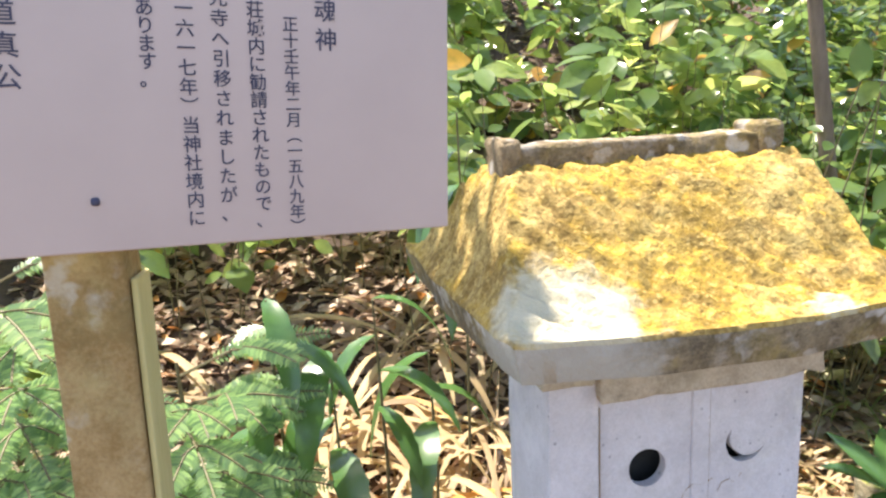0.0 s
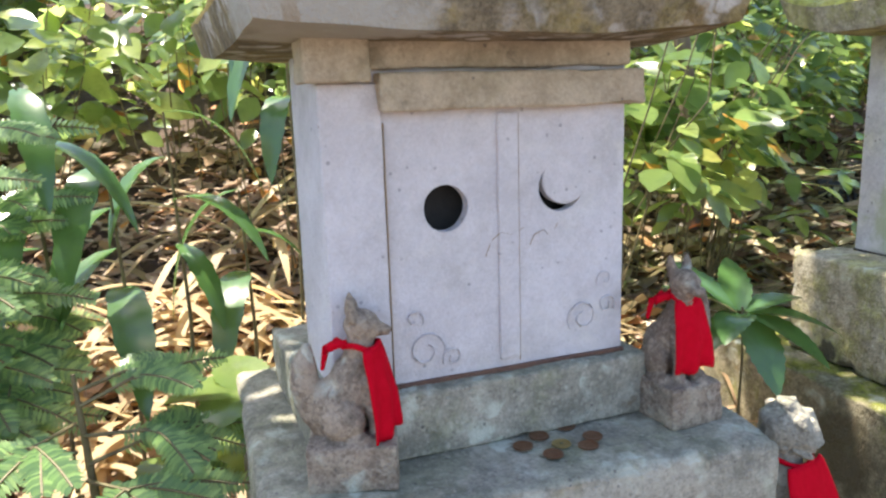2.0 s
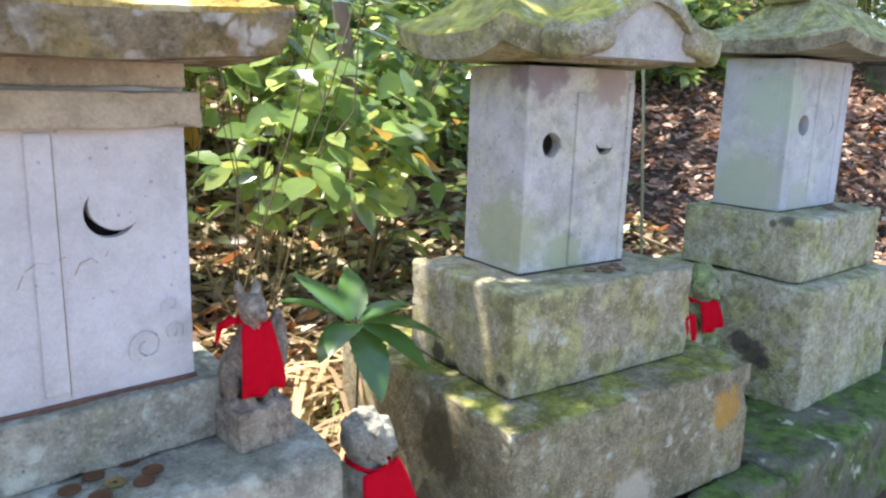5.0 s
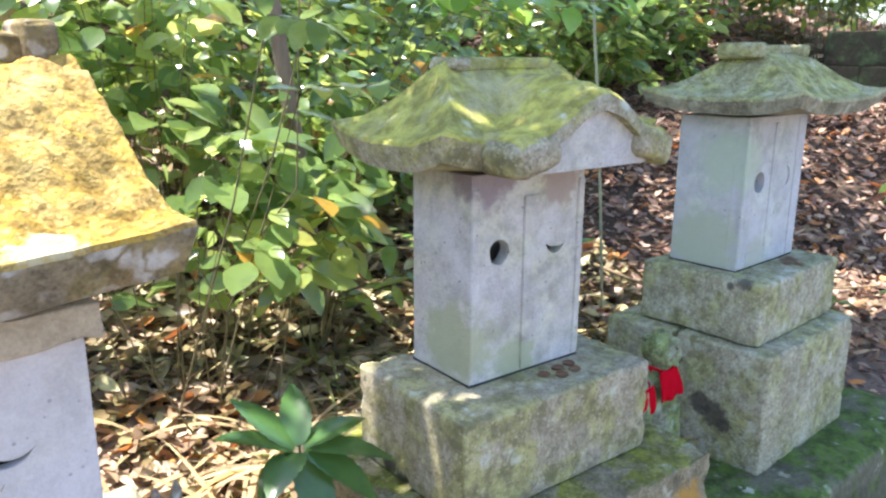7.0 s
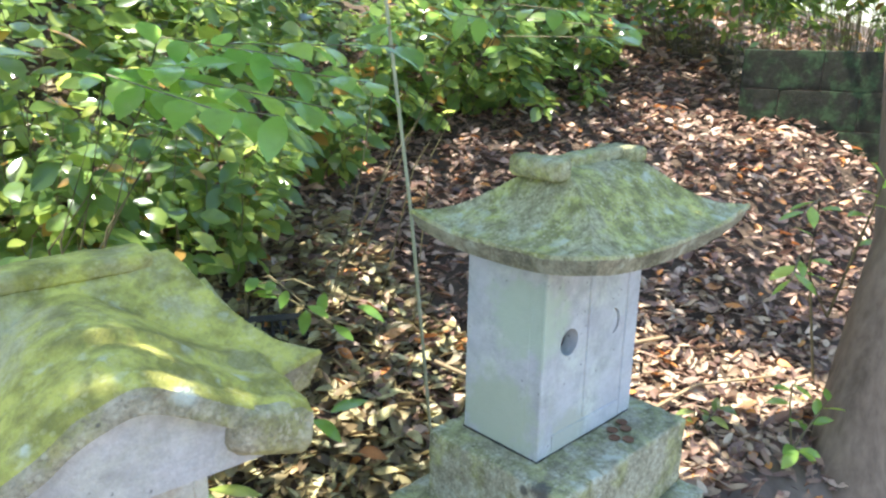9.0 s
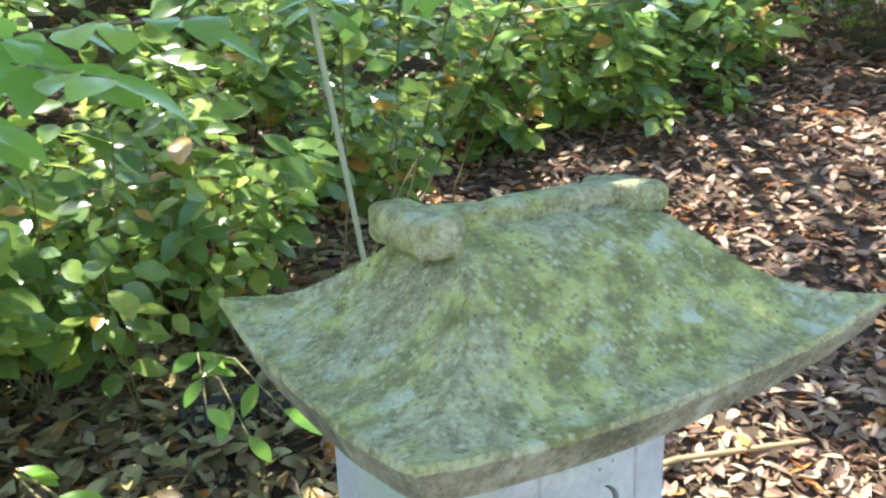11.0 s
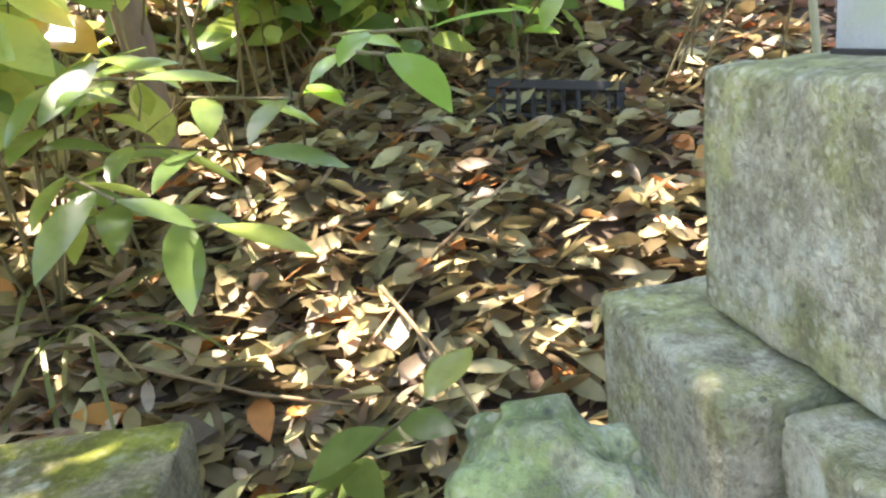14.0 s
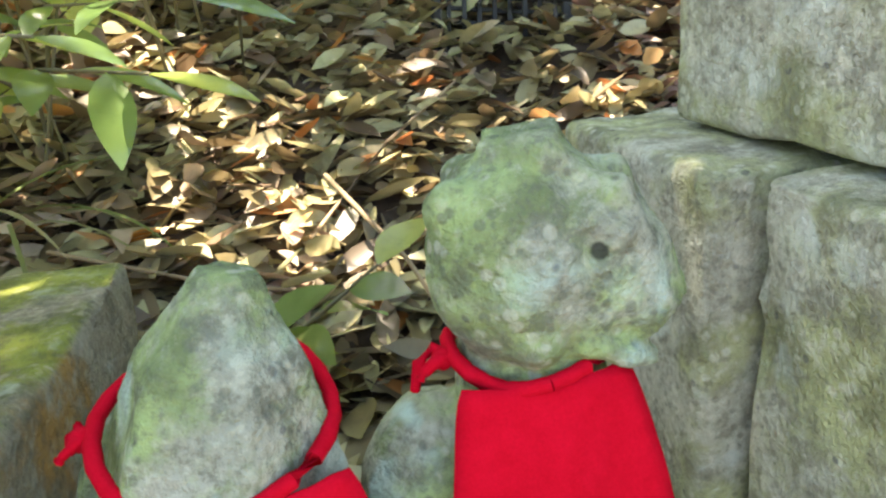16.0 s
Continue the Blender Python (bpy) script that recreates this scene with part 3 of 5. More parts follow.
def gable_panel(xc, half, z_low, gx, hw, z_foot, rise, thick, front, back, n=26):
    """The slab that fills the arch below a curved gable."""
    bm = bmesh.new()
    rows = []
    for y in (front, back):
        lo = [bm.verts.new((xc - half + 2 * half * i / n, y, z_low)) for i in range(n + 1)]
        hi = [bm.verts.new((v.co.x, y, max(z_low + 0.006, gable_line(v.co.x, gx, hw, z_foot, rise) - thick + 0.004))) for v in lo]
        rows.append((lo, hi))
    (fl, fh), (bl, bh) = rows
    for i in range(n):
        bm.faces.new((fl[i], fl[i + 1], fh[i + 1], fh[i]))
        bm.faces.new((bl[i + 1], bl[i], bh[i], bh[i + 1]))
        bm.faces.new((fh[i], fh[i + 1], bh[i + 1], bh[i]))
        bm.faces.new((bl[i], bl[i + 1], fl[i + 1], fl[i]))
    bm.faces.new((bl[0], fl[0], fh[0], bh[0]))
    bm.faces.new((fl[n], bl[n], bh[n], fh[n]))
    bmesh.ops.recalc_face_normals(bm, faces=bm.faces)
    return bm


def circle(cx, cz, r, n=28, wob=0.0):
    return [(cx + r * math.cos(a) * (1 + wob * math.sin(3 * a + 1)), cz + r * math.sin(a)) for a in [2 * math.pi * i / n for i in range(n)]]


def crescent(cx, cz, r, toward=math.radians(235), half=math.radians(95), bite=0.42, n=14):
    """Outline of a thin moon whose belly points toward the given angle."""
    outer = [(cx + r * math.cos(toward + a), cz + r * math.sin(toward + a)) for a in [-half + 2 * half * i / n for i in range(n + 1)]]
    inner = []
    for i in range(1, n):
        t = half - 2 * half * i / n
        k = 1 - bite * (math.cos(t / half * math.pi / 2))
        inner.append((cx + r * k * math.cos(toward + t), cz + r * k * math.sin(toward + t)))
    return outer + inner


def pierced_plate(w, h, thick, holes, r=0.004):
    """An upright plate in the plane y 0 with its front at y 0, pierced by outlines."""
    bm = bmesh.new()
    def loop(pts):
        vs = [bm.verts.new((x, 0, z)) for x, z in pts]
        return [bm.edges.new((a, b)) for a, b in zip(vs, vs[1:] + vs[:1])]
    k = 6
    rim = [(-w / 2 + w * i / k, 0) for i in range(k)] + [(w / 2, h * i / k) for i in range(k)] + [(w / 2 - w * i / k, h) for i in range(k)] + [(-w / 2, h - h * i / k) for i in range(k)]
    edges = loop(rim)
    for hole in holes:
        edges += loop(hole)
    bmesh.ops.triangle_fill(bm, edges=edges, use_beauty=True, use_dissolve=False)
    front = bm.faces[:]
    ext = bmesh.ops.extrude_face_region(bm, geom=front)
    bmesh.ops.translate(bm, verts=[v for v in ext["geom"] if isinstance(v, bmesh.types.BMVert)], vec=(0, thick, 0))
    bmesh.ops.recalc_face_normals(bm, faces=bm.faces)
    sharp = [e for e in bm.edges if len(e.link_faces) == 2 and e.calc_face_angle(0) > 1.0 and all(v.co.y < thick / 2 for v in e.verts)]
    bmesh.ops.bevel(bm, geom=sharp, offset=0.0022, segments=2, affect='EDGES', clamp_overlap=True)
    return bm


def shrine_body(house, w, d, h, z, y0, material, holes, plate=0.014, x0=0.0):
    """Hollow body: two sides and a back behind a pierced front."""
    body = bmesh.new()
    t = 0.035
    for cx, cy, sx, sy in ((-w / 2 + t / 2, plate + (d - plate) / 2, t, d - plate), (w / 2 - t / 2, plate + (d - plate) / 2, t, d - plate), (0, d - t / 2, w - 2 * t, t)):
        rough_box(sx, sy, h, r=0.003, amp=0.0006, seg=0.05, bm=body, center=(cx + x0, cy + y0, z))
    bmesh.ops.recalc_face_normals(body, faces=body.faces)
    part("body", body, material, house)
    bm = pierced_plate(w, h, plate, holes)
    return part("door_panel", bm, material, house, at=Matrix.Translation((x0, y0, z)), smooth=False)


def bar(name, house, material, x0, x1, y0, y1, z0, z1, label="", r=0.004, amp=0.001, chip=0.0, seed=0.0, seg=0.018):
    bm = rough_box(x1 - x0, y1 - y0, z1 - z0, r=min(r, (x1 - x0) * 0.45, (y1 - y0) * 0.45, (z1 - z0) * 0.45), amp=amp, chip=chip, seed=seed, seg=seg)
    return part(name, bm, material, house, label, at=Matrix.Translation(((x0 + x1) / 2, (y0 + y1) / 2, z0)))


# ---- shrine with the golden moss roof ----
AZ, AO = 0.535, (0.468, 0.807, 0.0)


def coin(at, radius=0.0118, material=None, hole=False):
    bm = bmesh.new()
    n = 22
    rings = []
    for r, z in ((0.0, 0.0007), (0.55, 0.0007), (0.80, 0.0006), (0.86, 0.0013), (1.0, 0.0012), (1.0, 0.0)):
        if r == 0.0 and not hole:
            rings.append([bm.verts.new((0, 0, z))])
        elif r == 0.0:
            rings.append([bm.verts.new((0.0026 * math.cos(2 * math.pi * k / n), 0.0026 * math.sin(2 * math.pi * k / n), z)) for k in range(n)])
        else:
            rings.append([bm.verts.new((radius * r * math.cos(2 * math.pi * k / n), radius * r * math.sin(2 * math.pi * k / n), z)) for k in range(n)])
    for a, b in zip(rings, rings[1:]):
        for k in range(n):
            if len(a) == 1:
                bm.faces.new((a[0], b[k], b[(k + 1) % n]))
            else:
                bm.faces.new((a[k], b[k], b[(k + 1) % n], a[(k + 1) % n]))
    ob = part("coin", bm, material or M_COIN, at=at)
    return tagged(ob, "small brass coin with a round hole lying on stone" if hole else "tarnished bronze coin lying on the stone slab", "coin", "coins left as offerings")


def build_shrine_a():
    house = thing("stone_shrine", pose(*AO, 0, 0, 3), "small stone shrine with a gold-mossed roof and pale panel doors", "stone shrine", "row of small stone shrines")
    z0, z1 = 0.617, 0.915
    hole = circle(-0.043, 0.81 - z0, 0.0258, wob=0.02)
    moon = crescent(0.100, 0.824 - z0, 0.0285, bite=0.36)
    shrine_body(house, 0.363, 0.14, 0.36, z0, 0.0, M_WALL_A, [[(x - 0.004, z) for x, z in hole], [(x - 0.004, z) for x, z in moon]], x0=0.004)
    bar("body_back", house, M_WALL_A, -0.13, 0.165, 0.142, 0.30, z0, 0.99, r=0.006)
    # raised stiles, leaf edge and the pilaster
    bar("pilaster", house, M_WALL_A, -0.1785, -0.112, -0.006, 0.01, z0 + 0.002, z1 + 0.03, r=0.003, amp=0.0006)
    bar("door_stile", house, M_WALL_A, 0.019, 0.045, -0.0035, 0.01, z0 + 0.01, z1 - 0.004, r=0.0025, amp=0.0004)
    bar("mortar_joint", house, M_RUST, -0.110, 0.187, -0.005, 0.02, z0 - 0.004, z0 + 0.0015, "rust-brown joint", r=0.001, amp=0.0006)
    bar("lintel", house, M_LINTEL_A, -0.118, 0.200, -0.022, 0.02, z1, 0.955, "sand-coloured stone lintel", amp=0.0012, chip=0.006)
    bar("cornice", house, M_LINTEL_A, -0.185, 0.185, -0.012, 0.02, 0.958, 0.992, "sand-coloured stone cornice", amp=0.0015, chip=0.005)
    bar("corner_block", house, M_LINTEL_A, -0.196, -0.128, -0.030, 0.02, 0.945, 0.992, amp=0.0015, chip=0.006)
    bar("sill", house, M_SLAB, -0.20, 0.212, -0.022, 0.30, AZ, z0 - 0.003, "mossy grey stone sill", r=0.006, amp=0.002, chip=0.008)
    # shallow carved scrolls at the foot of the leaves
    for cx, cz, r, turns, spin in ((-0.072, 0.652, 0.024, 1.3, 1), (-0.040, 0.640, 0.013, 1.2, -1), (0.130, 0.664, 0.022, 1.3, -1), (0.162, 0.676, 0.013, 1.2, 1), (-0.085, 0.690, 0.012, 0.9, 1), (0.160, 0.708, 0.012, 0.9, -1)):
        steps = 22
        pts = [(cx + spin * r * (1 - 0.72 * k / steps) * math.cos(2 * math.pi * turns * k / steps - 0.6), -0.0022, cz + r * (1 - 0.72 * k / steps) * math.sin(2 * math.pi * turns * k / steps - 0.6)) for k in range(steps + 1)]
        part("scroll_carving", tube(pts, [0.0010] * len(pts), 6), M_WALL_A, house)
    # near-black sheet added behind the pierced doors in place of unlit depth
    bar("unlit_sheet", house, M_DARK, -0.13, 0.14, 0.040, 0.046, z0 + 0.01, 0.96, "near-black sheet added for the unlit inside of the shrine", r=0.001, amp=0.0, seg=0.1)
    # rusty cracks where the leaves meet, and a chipped corner line
    for pts in (((0.010, 0.770), (0.022, 0.778), (0.036, 0.774), (0.050, 0.781)), ((0.058, 0.760), (0.064, 0.772), (0.076, 0.776), (0.082, 0.770)), ((0.002, 0.752), (0.008, 0.766)), ((0.090, 0.776), (0.094, 0.782))):
        part("crack", tube([(x, -0.0030, z) for x, z in pts], [0.0005] * len(pts), 5), M_TWIG, house)
    bar("corner_joint", house, M_TWIG, -0.1120, -0.1110, -0.0065, 0.004, z0 + 0.01, z1 - 0.01, r=0.0005, amp=0.0004)
    bar("leaf_joint", house, M_TWIG, 0.0452, 0.0460, -0.0012, 0.004, z0 + 0.006, z1 - 0.006, r=0.0004, amp=0.0003)
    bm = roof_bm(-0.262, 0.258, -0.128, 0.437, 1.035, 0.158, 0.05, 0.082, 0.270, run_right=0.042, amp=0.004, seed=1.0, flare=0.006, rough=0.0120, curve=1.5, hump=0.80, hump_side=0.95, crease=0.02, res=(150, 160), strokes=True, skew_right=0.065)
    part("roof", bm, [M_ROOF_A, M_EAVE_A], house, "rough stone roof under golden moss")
    bar("ridge", house, M_EAVE_A, -0.165, 0.215, 0.130, 0.185, 1.183, 1.222, "grey stone ridge beam", r=0.008, amp=0.003, chip=0.01)
    bar("ridge_end", house, M_EAVE_A, 0.196, 0.235, 0.118, 0.195, 1.180, 1.236, r=0.01, amp=0.003, chip=0.01)
    bar("ridge_end", house, M_EAVE_A, -0.190, -0.158, 0.118, 0.195, 1.175, 1.232, r=0.01, amp=0.003, chip=0.01)
    tagged(bar("stone_slab", None, M_SLAB, 0.200, 0.785, 0.676, 1.16, 0.20, AZ, r=0.014, amp=0.003, chip=0.010, seed=2.0),
           "thick weathered stone slab carrying the pale shrine", "stone slab")


build_shrine_a()
for x, y, brass, lift in ((0.495, 0.763, 0, 0), (0.518, 0.733, 0, 0), (0.523, 0.780, 0, 0), (0.564, 0.792, 0, 0), (0.538, 0.752, 1, 0), (0.579, 0.754, 0, 1), (0.564, 0.737, 0, 0)):
    coin(pose(x, y, AZ + 0.0022 + 0.0013 * lift), material=M_BRASS if brass else M_COIN, radius=0.011 if brass else 0.0118, hole=bool(brass))


# ---- shrine with the arched roof ----
def build_shrine_b():
    o = pose(1.428, 0.900, 0.0, 0, 0, -4)
    house = thing("stone_shrine", o, "small stone shrine with an arched moss-green roof and stained pale walls", "stone shrine", "row of small stone shrines")
    z0 = 0.634
    shrine_body(house, 0.272, 0.170, 0.375, z0, 0.0, M_WALL_B, [circle(-0.072, 0.870 - z0, 0.0225, wob=0.04), crescent(0.066, 0.872 - z0, 0.0235, toward=math.radians(265), half=math.radians(80), bite=0.6)], plate=0.024)
    bar("mortar_joint", house, M_DARK, -0.1375, 0.1375, -0.0015, 0.1715, z0 - 0.003, z0 + 0.0015, "dark open joint", r=0.001, amp=0.0)
    bar("door_stile", house, M_WALL_B, -0.016, 0.018, -0.0045, 0.01, z0 + 0.004, 0.965, r=0.003, amp=0.0006)
    bar("door_frame", house, M_WALL_B, -0.1365, -0.118, -0.004, 0.01, z0 + 0.002, 0.985, r=0.004, amp=0.0008)
    bar("door_frame", house, M_WALL_B, 0.120, 0.1365, -0.004, 0.01, z0 + 0.002, 0.985, r=0.004, amp=0.0008)
    bm = roof_bm(-0.246, 0.262, -0.060, 0.272, 1.064, 0.128, 0.048, 0.130, 0.165, run_right=0.11, amp=0.0022, seed=4.0, flare=0.014, rough=0.0012, curve=1.3, hump=0.25, hump_side=0.15, crease=0.004, res=(110, 90), hip=0.003)
    part("roof", bm, [M_ROOF_B, M_PED_B], house, "stone roof covered with green moss", sharp=32)
    part("gable_roof", arched_gable(0.022, 0.180, 1.076, 0.078, 0.036, -0.138, 0.10, seed=4.4), [M_ROOF_B, M_PED_B], house, "curved gable of the roof over the front, mossy above")
    part("gable_panel", gable_panel(0.022, 0.130, 1.024, 0.022, 0.180, 1.076, 0.078, 0.034, -0.124, -0.01), M_WALL_B, house, "pale stone panel under the curved gable")
    for e in (-1, 1):
        part("gable_scroll", rough_box(0.100, 0.110, 0.058, r=0.022, amp=0.004, chip=0.008, seed=6.2 + e), M_PED_B, house, "thick rounded end of the gable", at=pose(0.022 + e * 0.130, -0.092, 1.026, 0, e * 16, 0))
    bar("ridge", house, M_ROOF_B, -0.105, 0.130, 0.080, 0.140, 1.176, 1.199, r=0.011, amp=0.004, chip=0.010, seed=5.0)
    bar("ridge_end", house, M_PED_B, -0.118, -0.078, 0.066, 0.150, 1.176, 1.200, r=0.012, amp=0.004, chip=0.010, seed=5.5)
    tagged(bar("pedestal_stone", None, M_PED_B, -0.235, 0.230, -0.110, 0.210, 0.448, z0 - 0.002, r=0.008, amp=0.0020, chip=0.012, seed=7.0), "square grey stone pedestal with green algae and chipped edges", "pedestal").matrix_basis = o @ Matrix.Translation((-0.0025, 0.05, 0.448))
    base = bar("base_stone", None, M_BASE_B, -0.31, 0.325, -0.205, 0.37, 0.205, 0.446, r=0.009, amp=0.0024, chip=0.012, seed=8.0)
    base.matrix_basis = o @ Matrix.Translation((0.0075, 0.0825, 0.205))
    tagged(base, "broad mossy base stone with rust-coloured patches and flaking edge", "base stone")
    for x, y in ((0.010, -0.040), (0.036, -0.060), (0.052, -0.034), (0.074, -0.056), (0.085, -0.030)):
        coin(o @ pose(x, y, z0 + 0.001))


build_shrine_b()


# ---- shrine with the hipped roof ----
def build_shrine_c():
    o = pose(2.365, 0.905, 0.0)
    house = thing("stone_shrine", o, "small stone shrine with a lichen-spotted hipped roof and clean pale walls", "stone shrine", "row of small stone shrines")
    z0 = 0.677
    shrine_body(house, 0.308, 0.188, 0.385, z0, 0.0, M_WALL_C, [circle(-0.073, 0.897 - z0, 0.0265), crescent(0.065, 0.902 - z0, 0.027, toward=math.radians(0), half=math.radians(85), bite=0.3)], plate=0.030)
    bar("mortar_joint", house, M_DARK, -0.1555, 0.1555, -0.0015, 0.1895, z0 - 0.003, z0 + 0.0015, "dark open joint", r=0.001, amp=0.0)
    bar("door_stile", house, M_WALL_C, -0.018, 0.014, -0.0035, 0.01, z0 + 0.045, 1.045, r=0.003, amp=0.0004)
    bar("door_frame", house, M_WALL_C, -0.1545, -0.113, -0.0035, 0.01, z0 + 0.002, 1.055, r=0.0035, amp=0.0004)
    bar("door_frame", house, M_WALL_C, 0.112, 0.1545, -0.0035, 0.01, z0 + 0.002, 1.055, r=0.0035, amp=0.0004)
    bar("bottom_rail", house, M_WALL_C, -0.1115, 0.1105, -0.003, 0.01, z0 + 0.002, z0 + 0.040, r=0.002, amp=0.0004)
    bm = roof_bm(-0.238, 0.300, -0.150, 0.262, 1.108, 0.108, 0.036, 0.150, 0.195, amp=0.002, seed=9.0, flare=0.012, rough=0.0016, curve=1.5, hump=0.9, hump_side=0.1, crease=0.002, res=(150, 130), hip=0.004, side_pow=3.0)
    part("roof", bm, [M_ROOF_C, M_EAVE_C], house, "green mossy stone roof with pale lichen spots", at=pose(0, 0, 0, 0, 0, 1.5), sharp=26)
    bar("ridge", house, M_ROOF_C, -0.105, 0.145, 0.046, 0.088, 1.203, 1.236, r=0.008, amp=0.002, chip=0.006, seed=10.0)
    bar("ridge_end", house, M_ROOF_C, -0.130, -0.082, 0.008, 0.122, 1.200, 1.240, r=0.012, amp=0.003, chip=0.01, seed=11.0)
    bar("ridge_end", house, M_ROOF_C, 0.125, 0.170, 0.015, 0.115, 1.205, 1.238, r=0.012, amp=0.003, chip=0.01, seed=12.0)
    tagged(bar("pedestal_stone", None, M_PED_C, 2.150, 2.585, 0.800, 1.135, 0.515, z0 - 0.002, r=0.008, amp=0.0018, chip=0.010, seed=13.0), "square grey stone pedestal spotted with algae and pits", "pedestal")
    tagged(bar("base_stone", None, M_PED_C, 2.100, 2.600, 1.012, 1.205, 0.20, 0.511, r=0.009, amp=0.0022, chip=0.012, seed=14.0), "green mossy base stone behind a narrow crack", "base stone")
    tagged(bar("base_stone", None, M_PED_C, 2.118, 2.612, 0.748, 1.000, 0.20, 0.513, r=0.009, amp=0.0022, chip=0.012, seed=15.0), "rough grey base stone blotched with lichen", "base stone")
    for x, y in ((0.030, -0.050), (0.052, -0.030), (0.078, -0.045), (0.095, -0.025), (0.045, -0.072)):
        coin(o @ pose(x, y, z0 + 0.001))


build_shrine_c()

# kerb stones along the terrace
for i, (xa, xb) in enumerate(((0.10, 0.93), (0.935, 1.80), (1.805, 2.86))):
    tagged(bar("kerb_stone", None, M_KERB, xa, xb, 0.600, 0.880 if i == 2 else 0.690, -0.02, 0.205, r=0.018, amp=0.005, chip=0.012, seed=20.0 + i), "long dark kerb stone covered with green moss", "kerb stone", "kerb stones along the terrace")


# ---- sign ----
def build_sign():
    face = pose(0.159, 0.697, 1.164, 0, 0, 14) @ pose(0, 0, 0, 0, 2.7, 0)
    sign = thing("notice_board", pose(-0.14, 0.70, 0.12), "pale pinkish notice board on a square wooden post", "notice board")
    inv = sign.matrix_basis.inverted()
    part("board", rough_box(0.86, 0.012, 0.60, r=0.002, amp=0.0, seg=0.2), M_SIGN, sign, "flat pale painted board", at=inv @ face @ pose(-0.43, 0.006, 0))
    part("post", rough_box(0.068, 0.055, 1.30, r=0.004, amp=0.001, seg=0.05), M_POST, sign, "weathered brown wooden post with pale lichen", at=inv @ pose(-0.188, 0.690, 0.10, 0, 1.0, -4))
    # strip added on the right face to show it sunlit
    part("sunlit_post_side", rough_box(0.006, 0.045, 1.04, r=0.002, amp=0.0006, seg=0.05), M_POST_SUNLIT, sign, "pale yellow strip coloured as the sunlit side of the post", at=inv @ pose(-0.1495, 0.690, 0.105, 0, 1.0, -4))
    part("bolt", rough_box(0.0075, 0.004, 0.0075, r=0.0036, amp=0.0, seg=0.01), M_INK, sign, "dark bolt head", at=inv @ face @ pose(-0.314, -0.002, 0.038))
    return sign, inv @ face


SIGN, SIGN_AT = build_sign()


def column(text, across, top, pitch, size):
    """One upright column of brush lettering on the board; top is the middle of its first sign."""
    cu = bpy.data.curves.new("lettering", 'FONT')
    cu.body = "\n".join(text)
    cu.size, cu.align_x = size, 'CENTER'
    cu.space_line = pitch / size
    cu.extrude, cu.offset = 0.0002, 0.00012
    cu.resolution_u = 3
    tmp = new("lettering_curve", cu)
    bpy.context.view_layer.update()
    me = bpy.data.meshes.new_from_object(tmp.evaluated_get(bpy.context.evaluated_depsgraph_get()))
    bpy.data.objects.remove(tmp)
    me.materials.clear()
    me.materials.append(M_INK)
    ob = new("lettering", me)
    ob.parent = SIGN
    ob["label"] = "dark brush-style lettering"
    ob.matrix_basis = SIGN_AT @ pose(across - 0.047 * top, -0.0006, top + 0.047 * across - 0.37 * size, 90, 0, 0)


for text, across, top, pitch, size in (
        ("魂神", -0.109, 0.204, 0.0245, 0.0205), ("正十壬午年二月︵一五八九年︶", -0.141, 0.193, 0.0135, 0.0138), ("荘城内に勧請されたもので、", -0.170, 0.205, 0.0149, 0.0150),
        ("光寺へ引移されましたが、", -0.199, 0.2145, 0.0163, 0.0150), ("一六一七年︶当神社境内に", -0.227, 0.206, 0.0156, 0.0150), ("あります。", -0.257, 0.207, 0.0140, 0.0150), ("道真公", -0.357, 0.203, 0.0235, 0.0205)):
    column(text, across, top, pitch, size)


